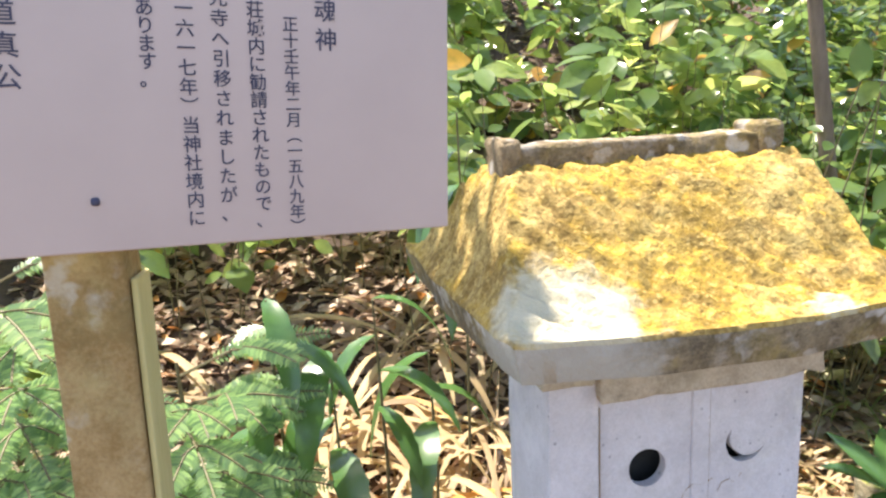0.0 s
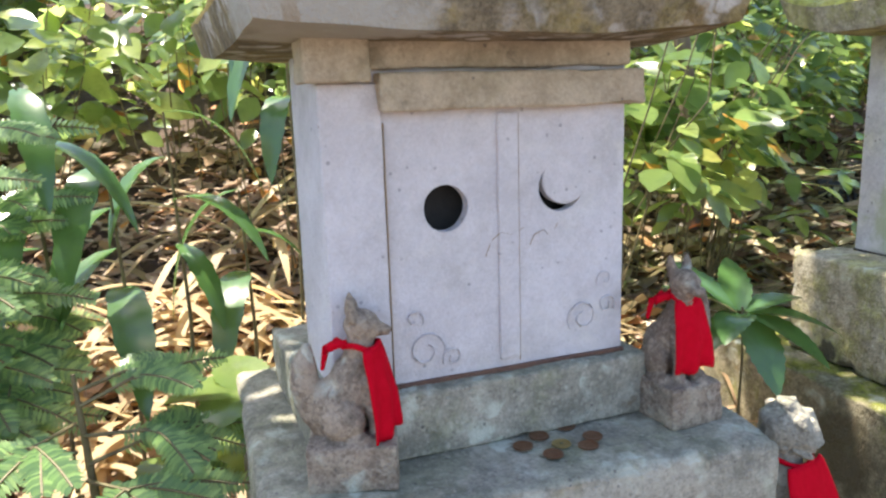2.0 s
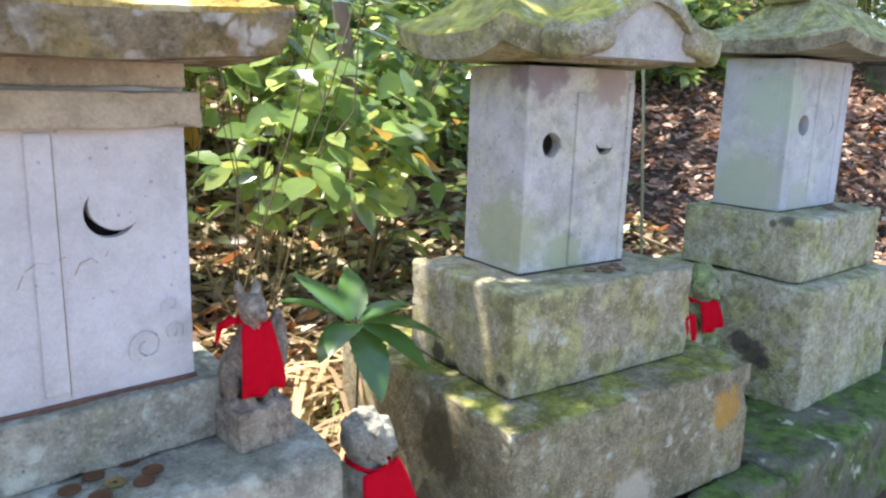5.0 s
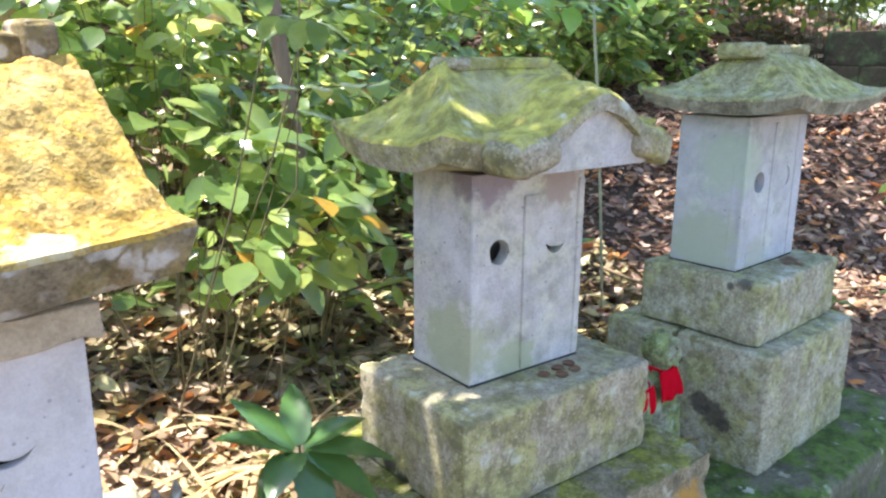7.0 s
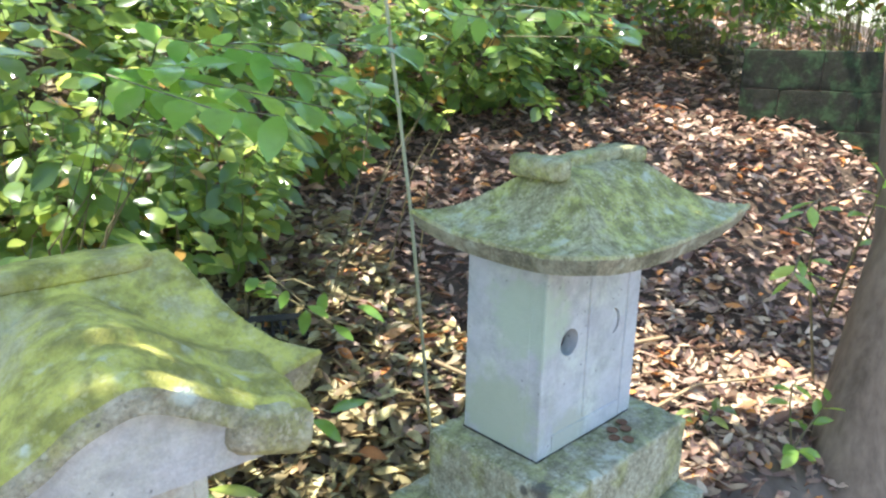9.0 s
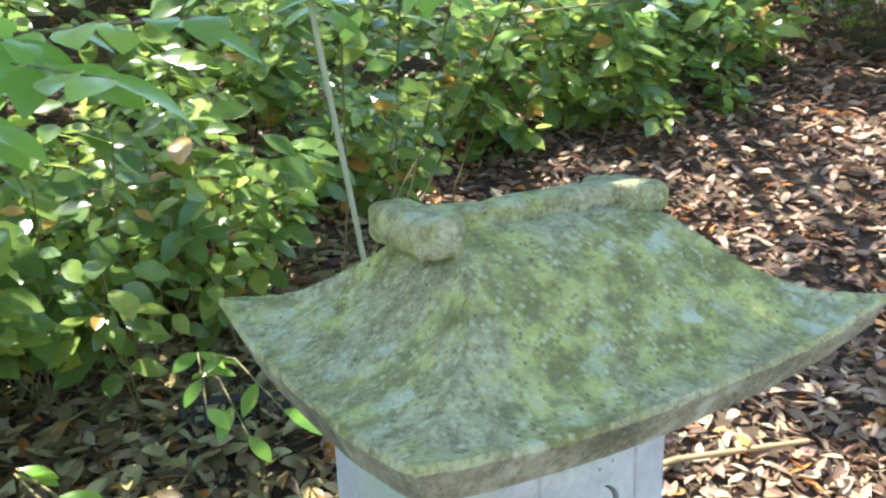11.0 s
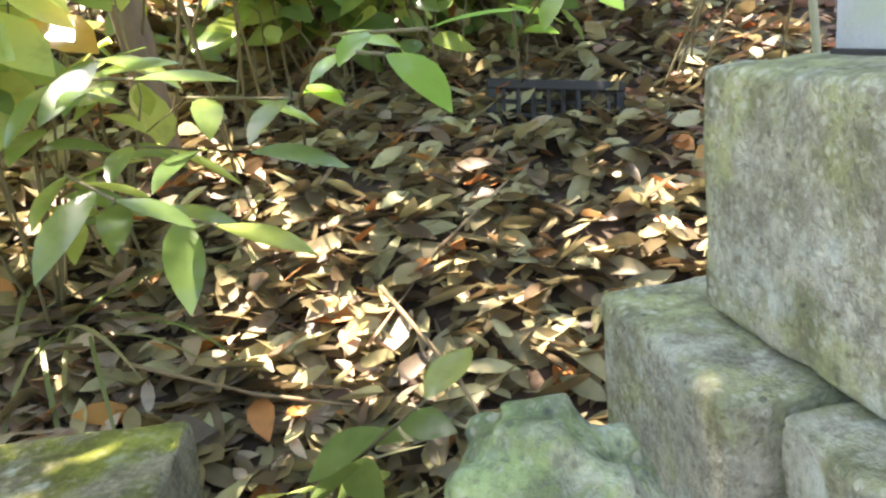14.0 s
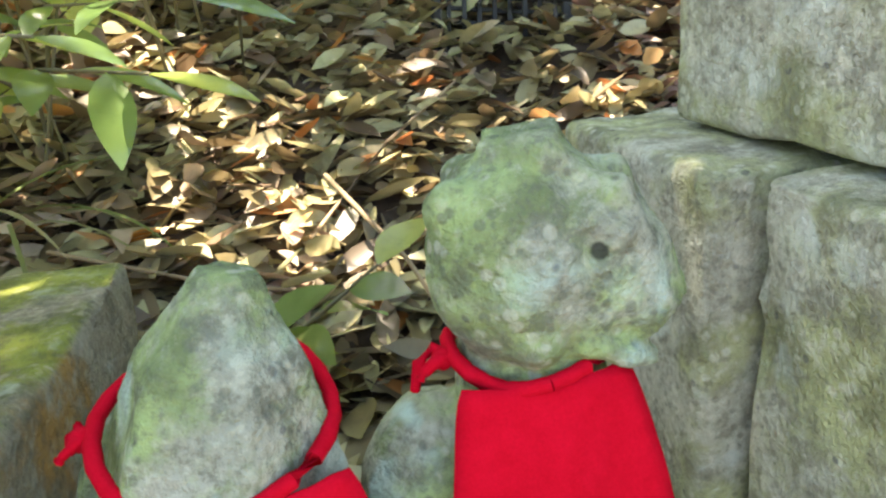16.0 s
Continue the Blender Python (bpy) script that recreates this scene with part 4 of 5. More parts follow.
# ---- statues and their bibs ----
def fox_statue(at, material, label, s=1.0, tail=0.0, back=0.0):
    """A seated stone fox carved in one piece with its plinth."""
    bm = bmesh.new()
    rough_box(0.096, 0.078, 0.052, r=0.003, amp=0.0012, seg=0.012, bm=bm, chip=0.003)
    z = 0.050
    # rump, belly, chest and the two haunches
    ball(bm, (-0.014, 0, z + 0.034), (0.032, 0.028, 0.036))
    ball(bm, (0.000, 0, z + 0.056), (0.026, 0.023, 0.042), pose(0, 0, 0, 0, 16, 0))
    ball(bm, (0.010, 0, z + 0.078), (0.019, 0.019, 0.026))
    for e in (-1, 1):
        ball(bm, (-0.008, 0.022 * e, z + 0.024), (0.025, 0.011, 0.022))
        ball(bm, (0.010, 0.025 * e, z + 0.004), (0.018, 0.008, 0.007))
        tube([(0.018, 0.011 * e, z + 0.070), (0.024, 0.012 * e, z + 0.034), (0.026, 0.012 * e, z + 0.004)], [0.0105, 0.0075, 0.0075], 8, bm)
        ball(bm, (0.032, 0.012 * e, z + 0.003), (0.011, 0.008, 0.006))
    # flame-shaped tail
    tube([(-0.030 + back, tail * 0.5, z + 0.003), (-0.042 + back, tail * 0.9, z + 0.026), (-0.048 + back, tail, z + 0.056), (-0.048 + back, tail, z + 0.084), (-0.043 + back, tail, z + 0.106)], [0.010, 0.013, 0.0165, 0.014, 0.004], 10, bm)
    # neck, head, muzzle and ears
    tube([(0.008, 0, z + 0.080), (0.012, 0, z + 0.098), (0.015, 0, z + 0.114)], [0.018, 0.0155, 0.015], 10, bm)
    ball(bm, (0.016, 0, z + 0.123), (0.020, 0.018, 0.018))
    tube([(0.022, 0, z + 0.123), (0.036, 0, z + 0.118), (0.046, 0, z + 0.115)], [0.0125, 0.0085, 0.0050], 8, bm)
    for e in (-1, 1):
        tube([(0.008, 0.010 * e, z + 0.132), (0.005, 0.012 * e, z + 0.146), (0.003, 0.0125 * e, z + 0.157)], [0.0080, 0.0066, 0.0026], 6, bm)
        ball(bm, (0.028, 0.009 * e, z + 0.128), (0.006, 0.004, 0.003))
    bmesh.ops.recalc_face_normals(bm, faces=bm.faces)
    ob = part("fox_statue", bm, material, at=at @ Matrix.Diagonal((s, s, s, 1)))
    rm = ob.modifiers.new("remesh", 'REMESH')
    rm.mode, rm.voxel_size, rm.use_smooth_shade = 'VOXEL', 0.0021, True
    sm = ob.modifiers.new("smooth", 'SMOOTH')
    sm.iterations, sm.factor = 2, 0.5
    tex = bpy.data.textures.new("wear", 'CLOUDS')
    tex.noise_scale = 0.012
    dp = ob.modifiers.new("wear", 'DISPLACE')
    dp.texture, dp.strength, dp.mid_level = tex, 0.0026, 0.5
    return tagged(ob, label, "fox statue", "stone fox statues")


def bib(at, w0, w1, length, bow=1, label="red cloth bib tied round a stone fox's neck", neck=0.02, out=0.02, turn=0.0):
    """A cloth bib: collar round the neck, an apron that hangs from it and a knotted bow."""
    cloth = thing("cloth_bib", at, label, "bib", "red cloth bibs")
    bm = bmesh.new()
    nx, nz = 12, 14
    grid = []
    for j in range(nz + 1):
        s = j / nz
        row = []
        for i in range(nx + 1):
            u = i / nx * 2 - 1
            w = (w0 + (w1 - w0) * s ** 0.7) / 2
            x = neck + out * math.sin(s * 1.5) + 0.0035 * math.sin(u * 7 + s * 2.2) * s + 0.002 * noise.noise(Vector((u * 3, s * 4, 2.0))) - 0.006 * u * u * (1 - s * 0.4)
            row.append(bm.verts.new((x, u * w, -length * s + 0.003 * math.sin(u * 3.5) * s)))
        grid.append(row)
    for j in range(nz):
        for i in range(nx):
            bm.faces.new((grid[j][i], grid[j][i + 1], grid[j + 1][i + 1], grid[j + 1][i]))
    ap = part("apron", bm, M_CLOTH, cloth)
    so = ap.modifiers.new("cloth", 'SOLIDIFY')
    so.thickness = 0.0012
    ring = [(neck * 1.02 * math.cos(a), neck * 0.98 * math.sin(a), 0.002 * math.sin(3 * a)) for a in [math.radians(15 * k) for k in range(25)]]
    part("collar", tube(ring, [0.0034] * len(ring), 6), M_CLOTH, cloth)
    if bow:
        # the knot and two loops stand off the collar on the side that faces left along the row
        a0 = math.radians(180 - turn)
        ex, ey = Vector((math.cos(a0), math.sin(a0), 0)), Vector((-math.sin(a0), math.cos(a0), 0))
        s = min(1.0, 0.018 / neck) if neck > 0.025 else neck / 0.018
        for e, drop in ((1, 0.2), (-1, 1.0)):
            pts = [ex * neck, ex * (neck + 0.010 * s) + ey * 0.004 * e + Vector((0, 0, 0.003)), ex * (neck + 0.022 * s) + ey * 0.006 * e + Vector((0, 0, -0.004 * drop)), ex * (neck + 0.026 * s) + ey * 0.006 * e + Vector((0, 0, -0.030 * drop * s))]
            part("tie", tube(pts, [0.0025, 0.0052 * s, 0.0046 * s, 0.0022], 7), M_CLOTH, cloth)
        bk = bmesh.new()
        ball(bk, ex * (neck + 0.003), (0.005, 0.005, 0.005), seg=10)
        part("knot", bk, M_CLOTH, cloth)
    return cloth


fox_statue(pose(0.303, 0.772, AZ - 0.001, 0, 0, -14), M_FOX_A, "seated stone fox on a brown plinth beside the pale shrine", s=0.97)
bib(pose(0.317, 0.766, AZ + 0.148, 0, 4, -42), 0.036, 0.060, 0.094, neck=0.0165, out=0.018, turn=-42)
fox_statue(pose(0.708, 0.785, AZ - 0.001, 0, 0, -85), M_FOX_A, "seated stone fox on a dark plinth with an upright tail", s=0.98, tail=0.050, back=0.034)
bib(pose(0.711, 0.777, AZ + 0.152, 0, 6, -84), 0.036, 0.062, 0.084, neck=0.0165, out=0.020, turn=-84)


def old_fox(at, label, head=True, material=None):
    """A larger worn fox: upright body and a rounded head, or a broken neck."""
    bm = bmesh.new()
    ball(bm, (-0.020, 0, 0.075), (0.060, 0.047, 0.085))
    ball(bm, (0.006, 0, 0.12), (0.046, 0.040, 0.075))
    ball(bm, (-0.046, -0.006, 0.115), (0.040, 0.044, 0.078))
    for e in (-1, 1):
        ball(bm, (-0.012, 0.030 * e, 0.05), (0.045, 0.022, 0.05))
        tube([(0.035, 0.018 * e, 0.12), (0.045, 0.020 * e, 0.05), (0.050, 0.020 * e, 0.0)], [0.018, 0.014, 0.017], 9, bm)
    if head:
        tube([(-0.004, 0, 0.14), (-0.002, 0, 0.20), (0, 0, 0.24)], [0.040, 0.032, 0.030], 12, bm)
        # skull with flat cheeks, a muzzle that points down and forward, a brow and a raised crest
        ball(bm, (-0.002, 0, 0.258), (0.040, 0.037, 0.042))
        ball(bm, (0.014, 0, 0.248), (0.036, 0.033, 0.036))
        tube([(0.020, 0, 0.256), (0.037, 0, 0.238), (0.049, 0, 0.226)], [0.031, 0.025, 0.018], 12, bm)
        ball(bm, (0.048, 0, 0.236), (0.009, 0.010, 0.008))
        for e in (-1, 1):
            ball(bm, (-0.006, 0.017 * e, 0.254), (0.034, 0.026, 0.040))
            tube([(-0.016, 0.006 * e, 0.294), (0.010, 0.012 * e, 0.296), (0.030, 0.015 * e, 0.282), (0.040, 0.015 * e, 0.260), (0.045, 0.013 * e, 0.236)], [0.009, 0.0105, 0.0105, 0.0095, 0.008], 9, bm)
        ball(bm, (0.034, 0, 0.250), (0.022, 0.022, 0.022))
        for e in (-1, 1):
            tube([(0.020, 0.026 * e, 0.276), (0.034, 0.024 * e, 0.268), (0.042, 0.018 * e, 0.258)], [0.006, 0.0075, 0.005], 7, bm)
            ball(bm, (-0.026, 0.022 * e, 0.278), (0.012, 0.010, 0.012))
            ball(bm, (0.002, 0.031 * e, 0.228), (0.012, 0.008, 0.009))
            tube([(0.018, 0.026 * e, 0.226), (0.036, 0.020 * e, 0.218), (0.047, 0.010 * e, 0.213)], [0.006, 0.006, 0.005], 7, bm)
    else:
        tube([(0, 0, 0.12), (0.000, 0, 0.175), (0.004, 0.006, 0.216), (0.006, 0.014, 0.250)], [0.054, 0.048, 0.034, 0.012], 6, bm)
    bmesh.ops.recalc_face_normals(bm, faces=bm.faces)
    ob = part("fox_statue", bm, material or M_FOX_B, at=at)
    rm = ob.modifiers.new("remesh", 'REMESH')
    rm.mode, rm.voxel_size, rm.use_smooth_shade = 'VOXEL', 0.0024, True
    sm = ob.modifiers.new("smooth", 'SMOOTH')
    sm.iterations, sm.factor = 2, 0.5
    tex = bpy.data.textures.new("wear", 'CLOUDS')
    tex.noise_scale = 0.02
    dp = ob.modifiers.new("wear", 'DISPLACE')
    dp.texture, dp.strength, dp.mid_level = tex, 0.0035, 0.5
    return tagged(ob, label, "fox statue", "stone fox statues")


old_fox(pose(1.988, 0.962, 0.254, 0, 0, -22), "worn mossy stone fox with a blunt round head")
bib(pose(1.983, 0.960, 0.470, 0, 5, -92), 0.066, 0.094, 0.068, neck=0.0325, out=0.020, turn=-95)
old_fox(pose(1.857, 0.955, 0.272, 0, 0, -60), "mossy stone fox with its head broken off", head=False)
bib(pose(1.858, 0.954, 0.466, 0, 18, -85), 0.084, 0.115, 0.07, neck=0.0445, out=0.02, turn=-85, label="red cloth bib tied round a broken stone fox")
old_fox(pose(0.868, 0.765, 0.303, 0, 0, -55) @ Matrix.Diagonal((0.78, 0.78, 0.76, 1)), "worn stone fox beside the thick slab", material=M_SLAB)
bib(pose(0.870, 0.761, 0.460, 0, 6, -75), 0.070, 0.120, 0.10, neck=0.030, out=0.032, bow=0)


# ---- plants ----
def shrub(name, at, label, spots, leaf_len, leaf_w, mat_leaf, per=9, stems=True, seed=1, category="shrub", spread=0.10, lean=(0, -0.3)):
    """A leafy shrub: stems rise from the base and end in whorls of blades at the spots."""
    r = random.Random(seed)
    bush = thing(name, at, label, category)
    L = Leaves(at.translation.copy())
    stem = bmesh.new()
    bare = 0.55 if at.translation.y < 2.1 else 0.3 if at.translation.y < 2.9 else 0.15
    for sp in spots:
        tip = Vector(sp)
        root = Vector((tip.x * 0.5 + r.uniform(-0.08, 0.08), tip.y * 0.5 + r.uniform(-0.08, 0.08), -0.05))
        midp = root.lerp(tip, 0.55) + Vector((r.uniform(-0.07, 0.07), r.uniform(-0.07, 0.07), 0.03))
        if stems:
            tube([root, midp, tip], [0.0026, 0.0018, 0.001], 5, stem)
        for k in range(per):
            f = bare + (1 - bare) * r.random() ** 0.7
            p = root.lerp(midp, f * 2) if f < 0.5 else midp.lerp(tip, f * 2 - 1)
            a = r.uniform(0, 2 * math.pi)
            way = Vector((math.cos(a) + lean[0], math.sin(a) + lean[1], r.uniform(-0.75, 0.5)))
            s = 0.6 + 1.0 * r.random() ** 1.8
            L.blade(p + way.normalized() * r.uniform(0, spread), way, (r.uniform(-0.7, 0.7), r.uniform(-1.4, 0.0), 1), leaf_len * s, leaf_w * s, droop=r.uniform(0.1, 0.7), steps=4)
    if stems:
        tagged(part("stem", stem, M_STEM, bush), kind="stuff")
    else:
        stem.free()
    tagged(L.mesh("foliage", mat_leaf, bush), kind="stuff")
    return bush


def dome(r, w, d, h, n, low=0.15):
    out = []
    for _ in range(n):
        a, e = r.uniform(0, 2 * math.pi), r.random()
        k = r.uniform(0.45, 1.0)
        out.append((w * k * math.cos(a) * math.sqrt(1 - e * e * 0.8), d * k * math.sin(a) * math.sqrt(1 - e * e * 0.8), h * (low + (1 - low) * e * (0.6 + 0.4 * k))))
    return out


# broad-leaved shrubs behind the row
BUSHES = (
    (1.12, 1.70, 0.30, 0.22, 0.70, 11, 0), (1.46, 1.86, 0.30, 0.26, 0.78, 13, 0), (1.80, 2.28, 0.26, 0.22, 0.66, 14, 2), (1.24, 1.62, 0.16, 0.12, 0.66, 4, 0),
    (0.82, 2.05, 0.36, 0.30, 0.90, 10, 0), (1.30, 2.40, 0.42, 0.34, 1.00, 32, 0), (1.85, 2.70, 0.45, 0.36, 0.90, 32, 2),
    (2.50, 2.55, 0.40, 0.32, 0.60, 24, 2), (2.70, 3.30, 0.60, 0.40, 0.80, 30, 2), (0.25, 2.45, 0.46, 0.36, 1.00, 18, 0),
    (-0.40, 2.30, 0.46, 0.40, 1.00, 18, 0), (1.60, 3.40, 0.65, 0.45, 1.10, 34, 2), (0.60, 3.20, 0.65, 0.45, 1.10, 34, 0),
    (-0.60, 3.20, 0.70, 0.50, 1.20, 34, 0), (-1.30, 2.50, 0.50, 0.50, 1.10, 30, 0), (-0.9, 1.6, 0.35, 0.35, 0.8, 22, 0),
    (2.20, 4.30, 0.90, 0.50, 1.00, 36, 2), (0.60, 4.40, 0.90, 0.50, 1.20, 36, 2), (-1.20, 4.30, 0.90, 0.50, 1.30, 36, 2), (4.00, 4.60, 0.80, 0.50, 0.70, 30, 2),
    (3.00, 5.00, 0.90, 0.60, 1.20, 34, 2), (4.20, 5.30, 0.90, 0.60, 1.20, 34, 2), (5.30, 4.50, 0.80, 0.60, 1.10, 32, 2), (6.30, 3.60, 0.90, 0.70, 1.30, 34, 2), (6.6, 2.2, 0.8, 0.7, 1.2, 30, 2), (2.20, 5.20, 0.90, 0.60, 1.30, 34, 2),
    (2.05, 2.25, 0.30, 0.22, 0.66, 18, 2), (2.35, 2.35, 0.26, 0.22, 0.50, 14, 2), (6.2, 2.6, 0.8, 0.6, 1.7, 60, 2), (7.3, 2.0, 1.0, 0.8, 2.0, 70, 2), (5.0, 3.7, 0.6, 0.5, 1.4, 26, 2), (4.3, 3.0, 0.4, 0.3, 0.8, 18, 2), (5.7, 2.1, 0.25, 0.4, 1.2, 16, 2), (6.1, 1.7, 0.5, 0.45, 1.5, 60, 2), (6.3, 0.9, 0.5, 0.5, 1.6, 60, 2), (7.4, 0.6, 0.9, 0.9, 2.2, 70, 2), (8.6, 1.6, 1.1, 1.2, 2.4, 70, 2), (8.4, 3.4, 1.1, 1.2, 2.2, 70, 2), (0.45, 1.95, 0.26, 0.22, 1.10, 9, 0), (5.0, 3.0, 0.5, 0.4, 0.8, 22, 2), (4.6, 2.75, 0.4, 0.3, 0.5, 14, 2), (5.9, 2.9, 0.7, 0.5, 1.5, 26, 2), (6.4, 1.4, 0.7, 0.6, 1.5, 24, 2),
    (3.05, 2.85, 0.40, 0.34, 0.62, 24, 2), (3.70, 3.30, 0.55, 0.40, 0.75, 28, 2), (4.50, 3.60, 0.60, 0.45, 0.90, 28, 2), (3.20, 3.90, 0.70, 0.45, 1.00, 30, 2), (5.40, 3.50, 0.60, 0.50, 1.00, 26, 2),
)
for i, (x, y, w, d, h, n, kind) in enumerate(BUSHES):
    r = random.Random(40 + i)
    far = y > 2.9
    shrub("shrub", pose(x, y, ground_z(x, y)), "glossy broad-leaved evergreen shrub on the leafy bank" if kind == 0 else "small-leaved evergreen shrub on the shaded bank",
          dome(r, w, d, h, n, low=0.5 if y < 2.0 else 0.35 if y < 2.6 else 0.15), (0.096 if kind == 0 else 0.076) * (1.3 if far else 1), (0.055 if kind == 0 else 0.043) * (1.3 if far else 1), M_LEAF if kind == 0 else M_LEAF_D, per=16 if y < 2.6 else 22, seed=60 + i, spread=0.07)


def strap_clump(at, n, length, width, seed, material, label, name="strap_leaf_plant", droop=(0.5, 1.9), lean=0.35, single=False, belly=0.45):
    r = random.Random(seed)
    bush = thing(name, at, label, "plant")
    L = Leaves()
    for _ in range(n):
        a = r.uniform(0, 2 * math.pi)
        ln = length * r.uniform(0.6, 1.15)
        L.blade((r.uniform(-0.08, 0.08), r.uniform(-0.08, 0.08), 0), (math.cos(a) * lean, math.sin(a) * lean - 0.1, 1), (math.cos(a), math.sin(a), 0.2), ln, width * r.uniform(0.7, 1.2), droop=r.uniform(*droop), fold=0.18, steps=10, tip=0.75, belly=belly)
        if single:
            L.mesh("leaf", material, bush)
            L = Leaves()
    if not single:
        tagged(L.mesh("foliage", material, bush), kind="stuff")
    return bush


for i, (x, y, n, ln, w) in enumerate(((0.25, 1.45, 36, 0.42, 0.020), (0.10, 1.9, 30, 0.46, 0.024), (0.42, 1.55, 36, 0.40, 0.020), (0.08, 1.55, 34, 0.46, 0.020), (-0.12, 1.72, 30, 0.5, 0.022), (0.95, 1.28, 60, 0.34, 0.012), (1.12, 1.32, 70, 0.36, 0.011), (1.30, 1.38, 60, 0.34, 0.011), (1.02, 1.16, 30, 0.22, 0.012), (1.20, 1.50, 50, 0.40, 0.012), (0.88, 1.45, 40, 0.40, 0.013), (-0.3, 2.0, 14, 0.45, 0.026), (0.62, 1.75, 20, 0.36, 0.02), (0.05, 1.42, 16, 0.30, 0.020), (0.30, 1.30, 14, 0.24, 0.016), (-0.15, 1.5, 14, 0.32, 0.02), (0.20, 1.72, 22, 0.5, 0.02), (0.40, 1.80, 22, 0.5, 0.018), (0.02, 1.78, 18, 0.5, 0.02), (0.55, 1.50, 20, 0.4, 0.016), (0.30, 2.1, 20, 0.55, 0.022), (0.70, 1.42, 22, 0.36, 0.014))):
    strap_clump(pose(x, y, ground_z(x, y)), n, ln, w, 130 + i, M_STRAW, "clump of dry straw-coloured bamboo grass", name="dry_grass_clump", droop=(0.8, 2.8), lean=0.9)
for i, (x, y, n, ln, w) in enumerate(((1.08, 1.36, 44, 0.26, 0.006), (1.25, 1.40, 50, 0.26, 0.006), (1.42, 1.44, 44, 0.24, 0.006), (1.50, 1.70, 30, 0.3, 0.007), (0.92, 1.28, 34, 0.22, 0.006), (1.30, 1.30, 40, 0.2, 0.006))):
    strap_clump(pose(x, y, ground_z(x, y)), n, ln, w, 160 + i, M_GRASS, "tuft of thin yellow-green grass", name="grass_tuft", droop=(0.8, 2.8), lean=0.9)


def toothed_leaf(base, way, length, width, droop, teeth=9):
    """A leaf with a saw-toothed edge, folded along its midrib."""
    bm = bmesh.new()
    way = Vector(way).normalized()
    side = way.cross(Vector((0, 0, 1))).normalized()
    p, d, rows = Vector(base), way.copy(), []
    n = teeth * 2
    for i in range(n + 1):
        s = i / n
        w = width * 0.5 * math.sin(math.pi * min(1.0, s ** 0.8 * 0.98 + 0.015)) ** 0.8
        if i % 2:
            w *= 1.13
        nrm = side.cross(d).normalized()
        rows.append([bm.verts.new(p + side * w * e + nrm * abs(e) * w * 0.14) for e in (-1, -0.5, 0, 0.5, 1)])
        d = (d + Vector((0, 0, -droop / n))).normalized()
        p = p + d * (length / n)
    for a, b in zip(rows, rows[1:]):
        for k in range(4):
            bm.faces.new((a[k], a[k + 1], b[k + 1], b[k]))
    return bm


def big_leaf_plant(at, leaves, label, material=None):
    """A low plant with large toothed leaves, each one a part."""
    plant = thing("broad_leaf_plant", at, label, "plant")
    part("stem", tube([(0, 0, -0.12), (0.005, 0, 0.02), (0, 0, 0.12)], [0.003, 0.0025, 0.002], 6), M_STEM, plant)
    for a, up, ln, w, droop in leaves:
        a = math.radians(a)
        part("leaf", toothed_leaf((0.01 * math.cos(a), 0.01 * math.sin(a), 0.11), (math.cos(a), math.sin(a), up), ln, w, droop), material or M_LEAF, plant)
    return plant


big_leaf_plant(pose(1.018, 1.03, 0.450), [(-100, -0.5, 0.15, 0.060, 0.8), (-60, -0.15, 0.15, 0.062, 0.7), (-28, 0.1, 0.16, 0.064, 0.7), (6, 0.35, 0.14, 0.058, 0.6), (65, 0.9, 0.13, 0.052, 0.4), (122, 0.9, 0.14, 0.058, 0.4), (165, 0.7, 0.14, 0.060, 0.5), (205, 0.0, 0.11, 0.054, 0.8), (-140, 0.35, 0.13, 0.058, 0.9)], "low evergreen plant with large glossy toothed leaves", M_BROAD)


def stalk_plant(x, y, top, n, ln, w, seed, label="leafy stalk with broad dark green hanging leaves"):
    """An upright stalk with broad leaves that hang down from it."""
    r = random.Random(seed)
    z = ground_z(x, y)
    plant = thing("broad_leaf_plant", pose(x, y, z), label, "plant")
    h = top - z
    part("stem", tube([(0, 0, -0.03), (0.01, 0.0, h * 0.5), (0.0, -0.02, h)], [0.004, 0.0035, 0.002], 6), M_STEM, plant)
    for k in range(n):
        a = math.radians(-90 + r.uniform(-95, 95))
        s = r.uniform(0.75, 1.15)
        part("leaf", toothed_leaf((0, -0.01, h * (1.0 - 0.42 * k / n)), (math.cos(a), math.sin(a), r.uniform(-0.1, 0.5)), ln * s, w * s, r.uniform(1.8, 3.2), teeth=6), M_BROAD, plant)


for k, (x, y, top, n) in enumerate(((-0.06, 1.28, 0.96, 5), (0.04, 1.32, 0.84, 5), (0.13, 1.36, 0.92, 5), (0.24, 1.42, 0.78, 4), (0.36, 1.62, 1.25, 6))):
    stalk_plant(x, y, top, max(3, n - 1), 0.25, 0.050, 300 + k)


# ---- leaf litter ----
def litter(name, label, boxes, seed, material):
    r = random.Random(seed)
    L = Leaves()
    for x0, x1, y0, y1, n, size in boxes:
        for _ in range(n):
            x, y = r.uniform(x0, x1), r.uniform(y0, y1)
            a = r.uniform(0, 2 * math.pi)
            s = size * r.uniform(0.5, 1.3)
            L.blade((x, y, ground_z(x, y) + r.uniform(0.0, 0.03)), (math.cos(a), math.sin(a), r.uniform(-0.35, 0.5)), (r.uniform(-0.9, 0.9), r.uniform(-0.9, 0.9), 1), s, s * r.uniform(0.32, 0.48), droop=r.uniform(-0.5, 0.8), fold=r.uniform(-0.2, 0.6), steps=4, tip=0.8)
    return tagged(L.mesh(name, material), label, "leaf litter", kind="stuff")


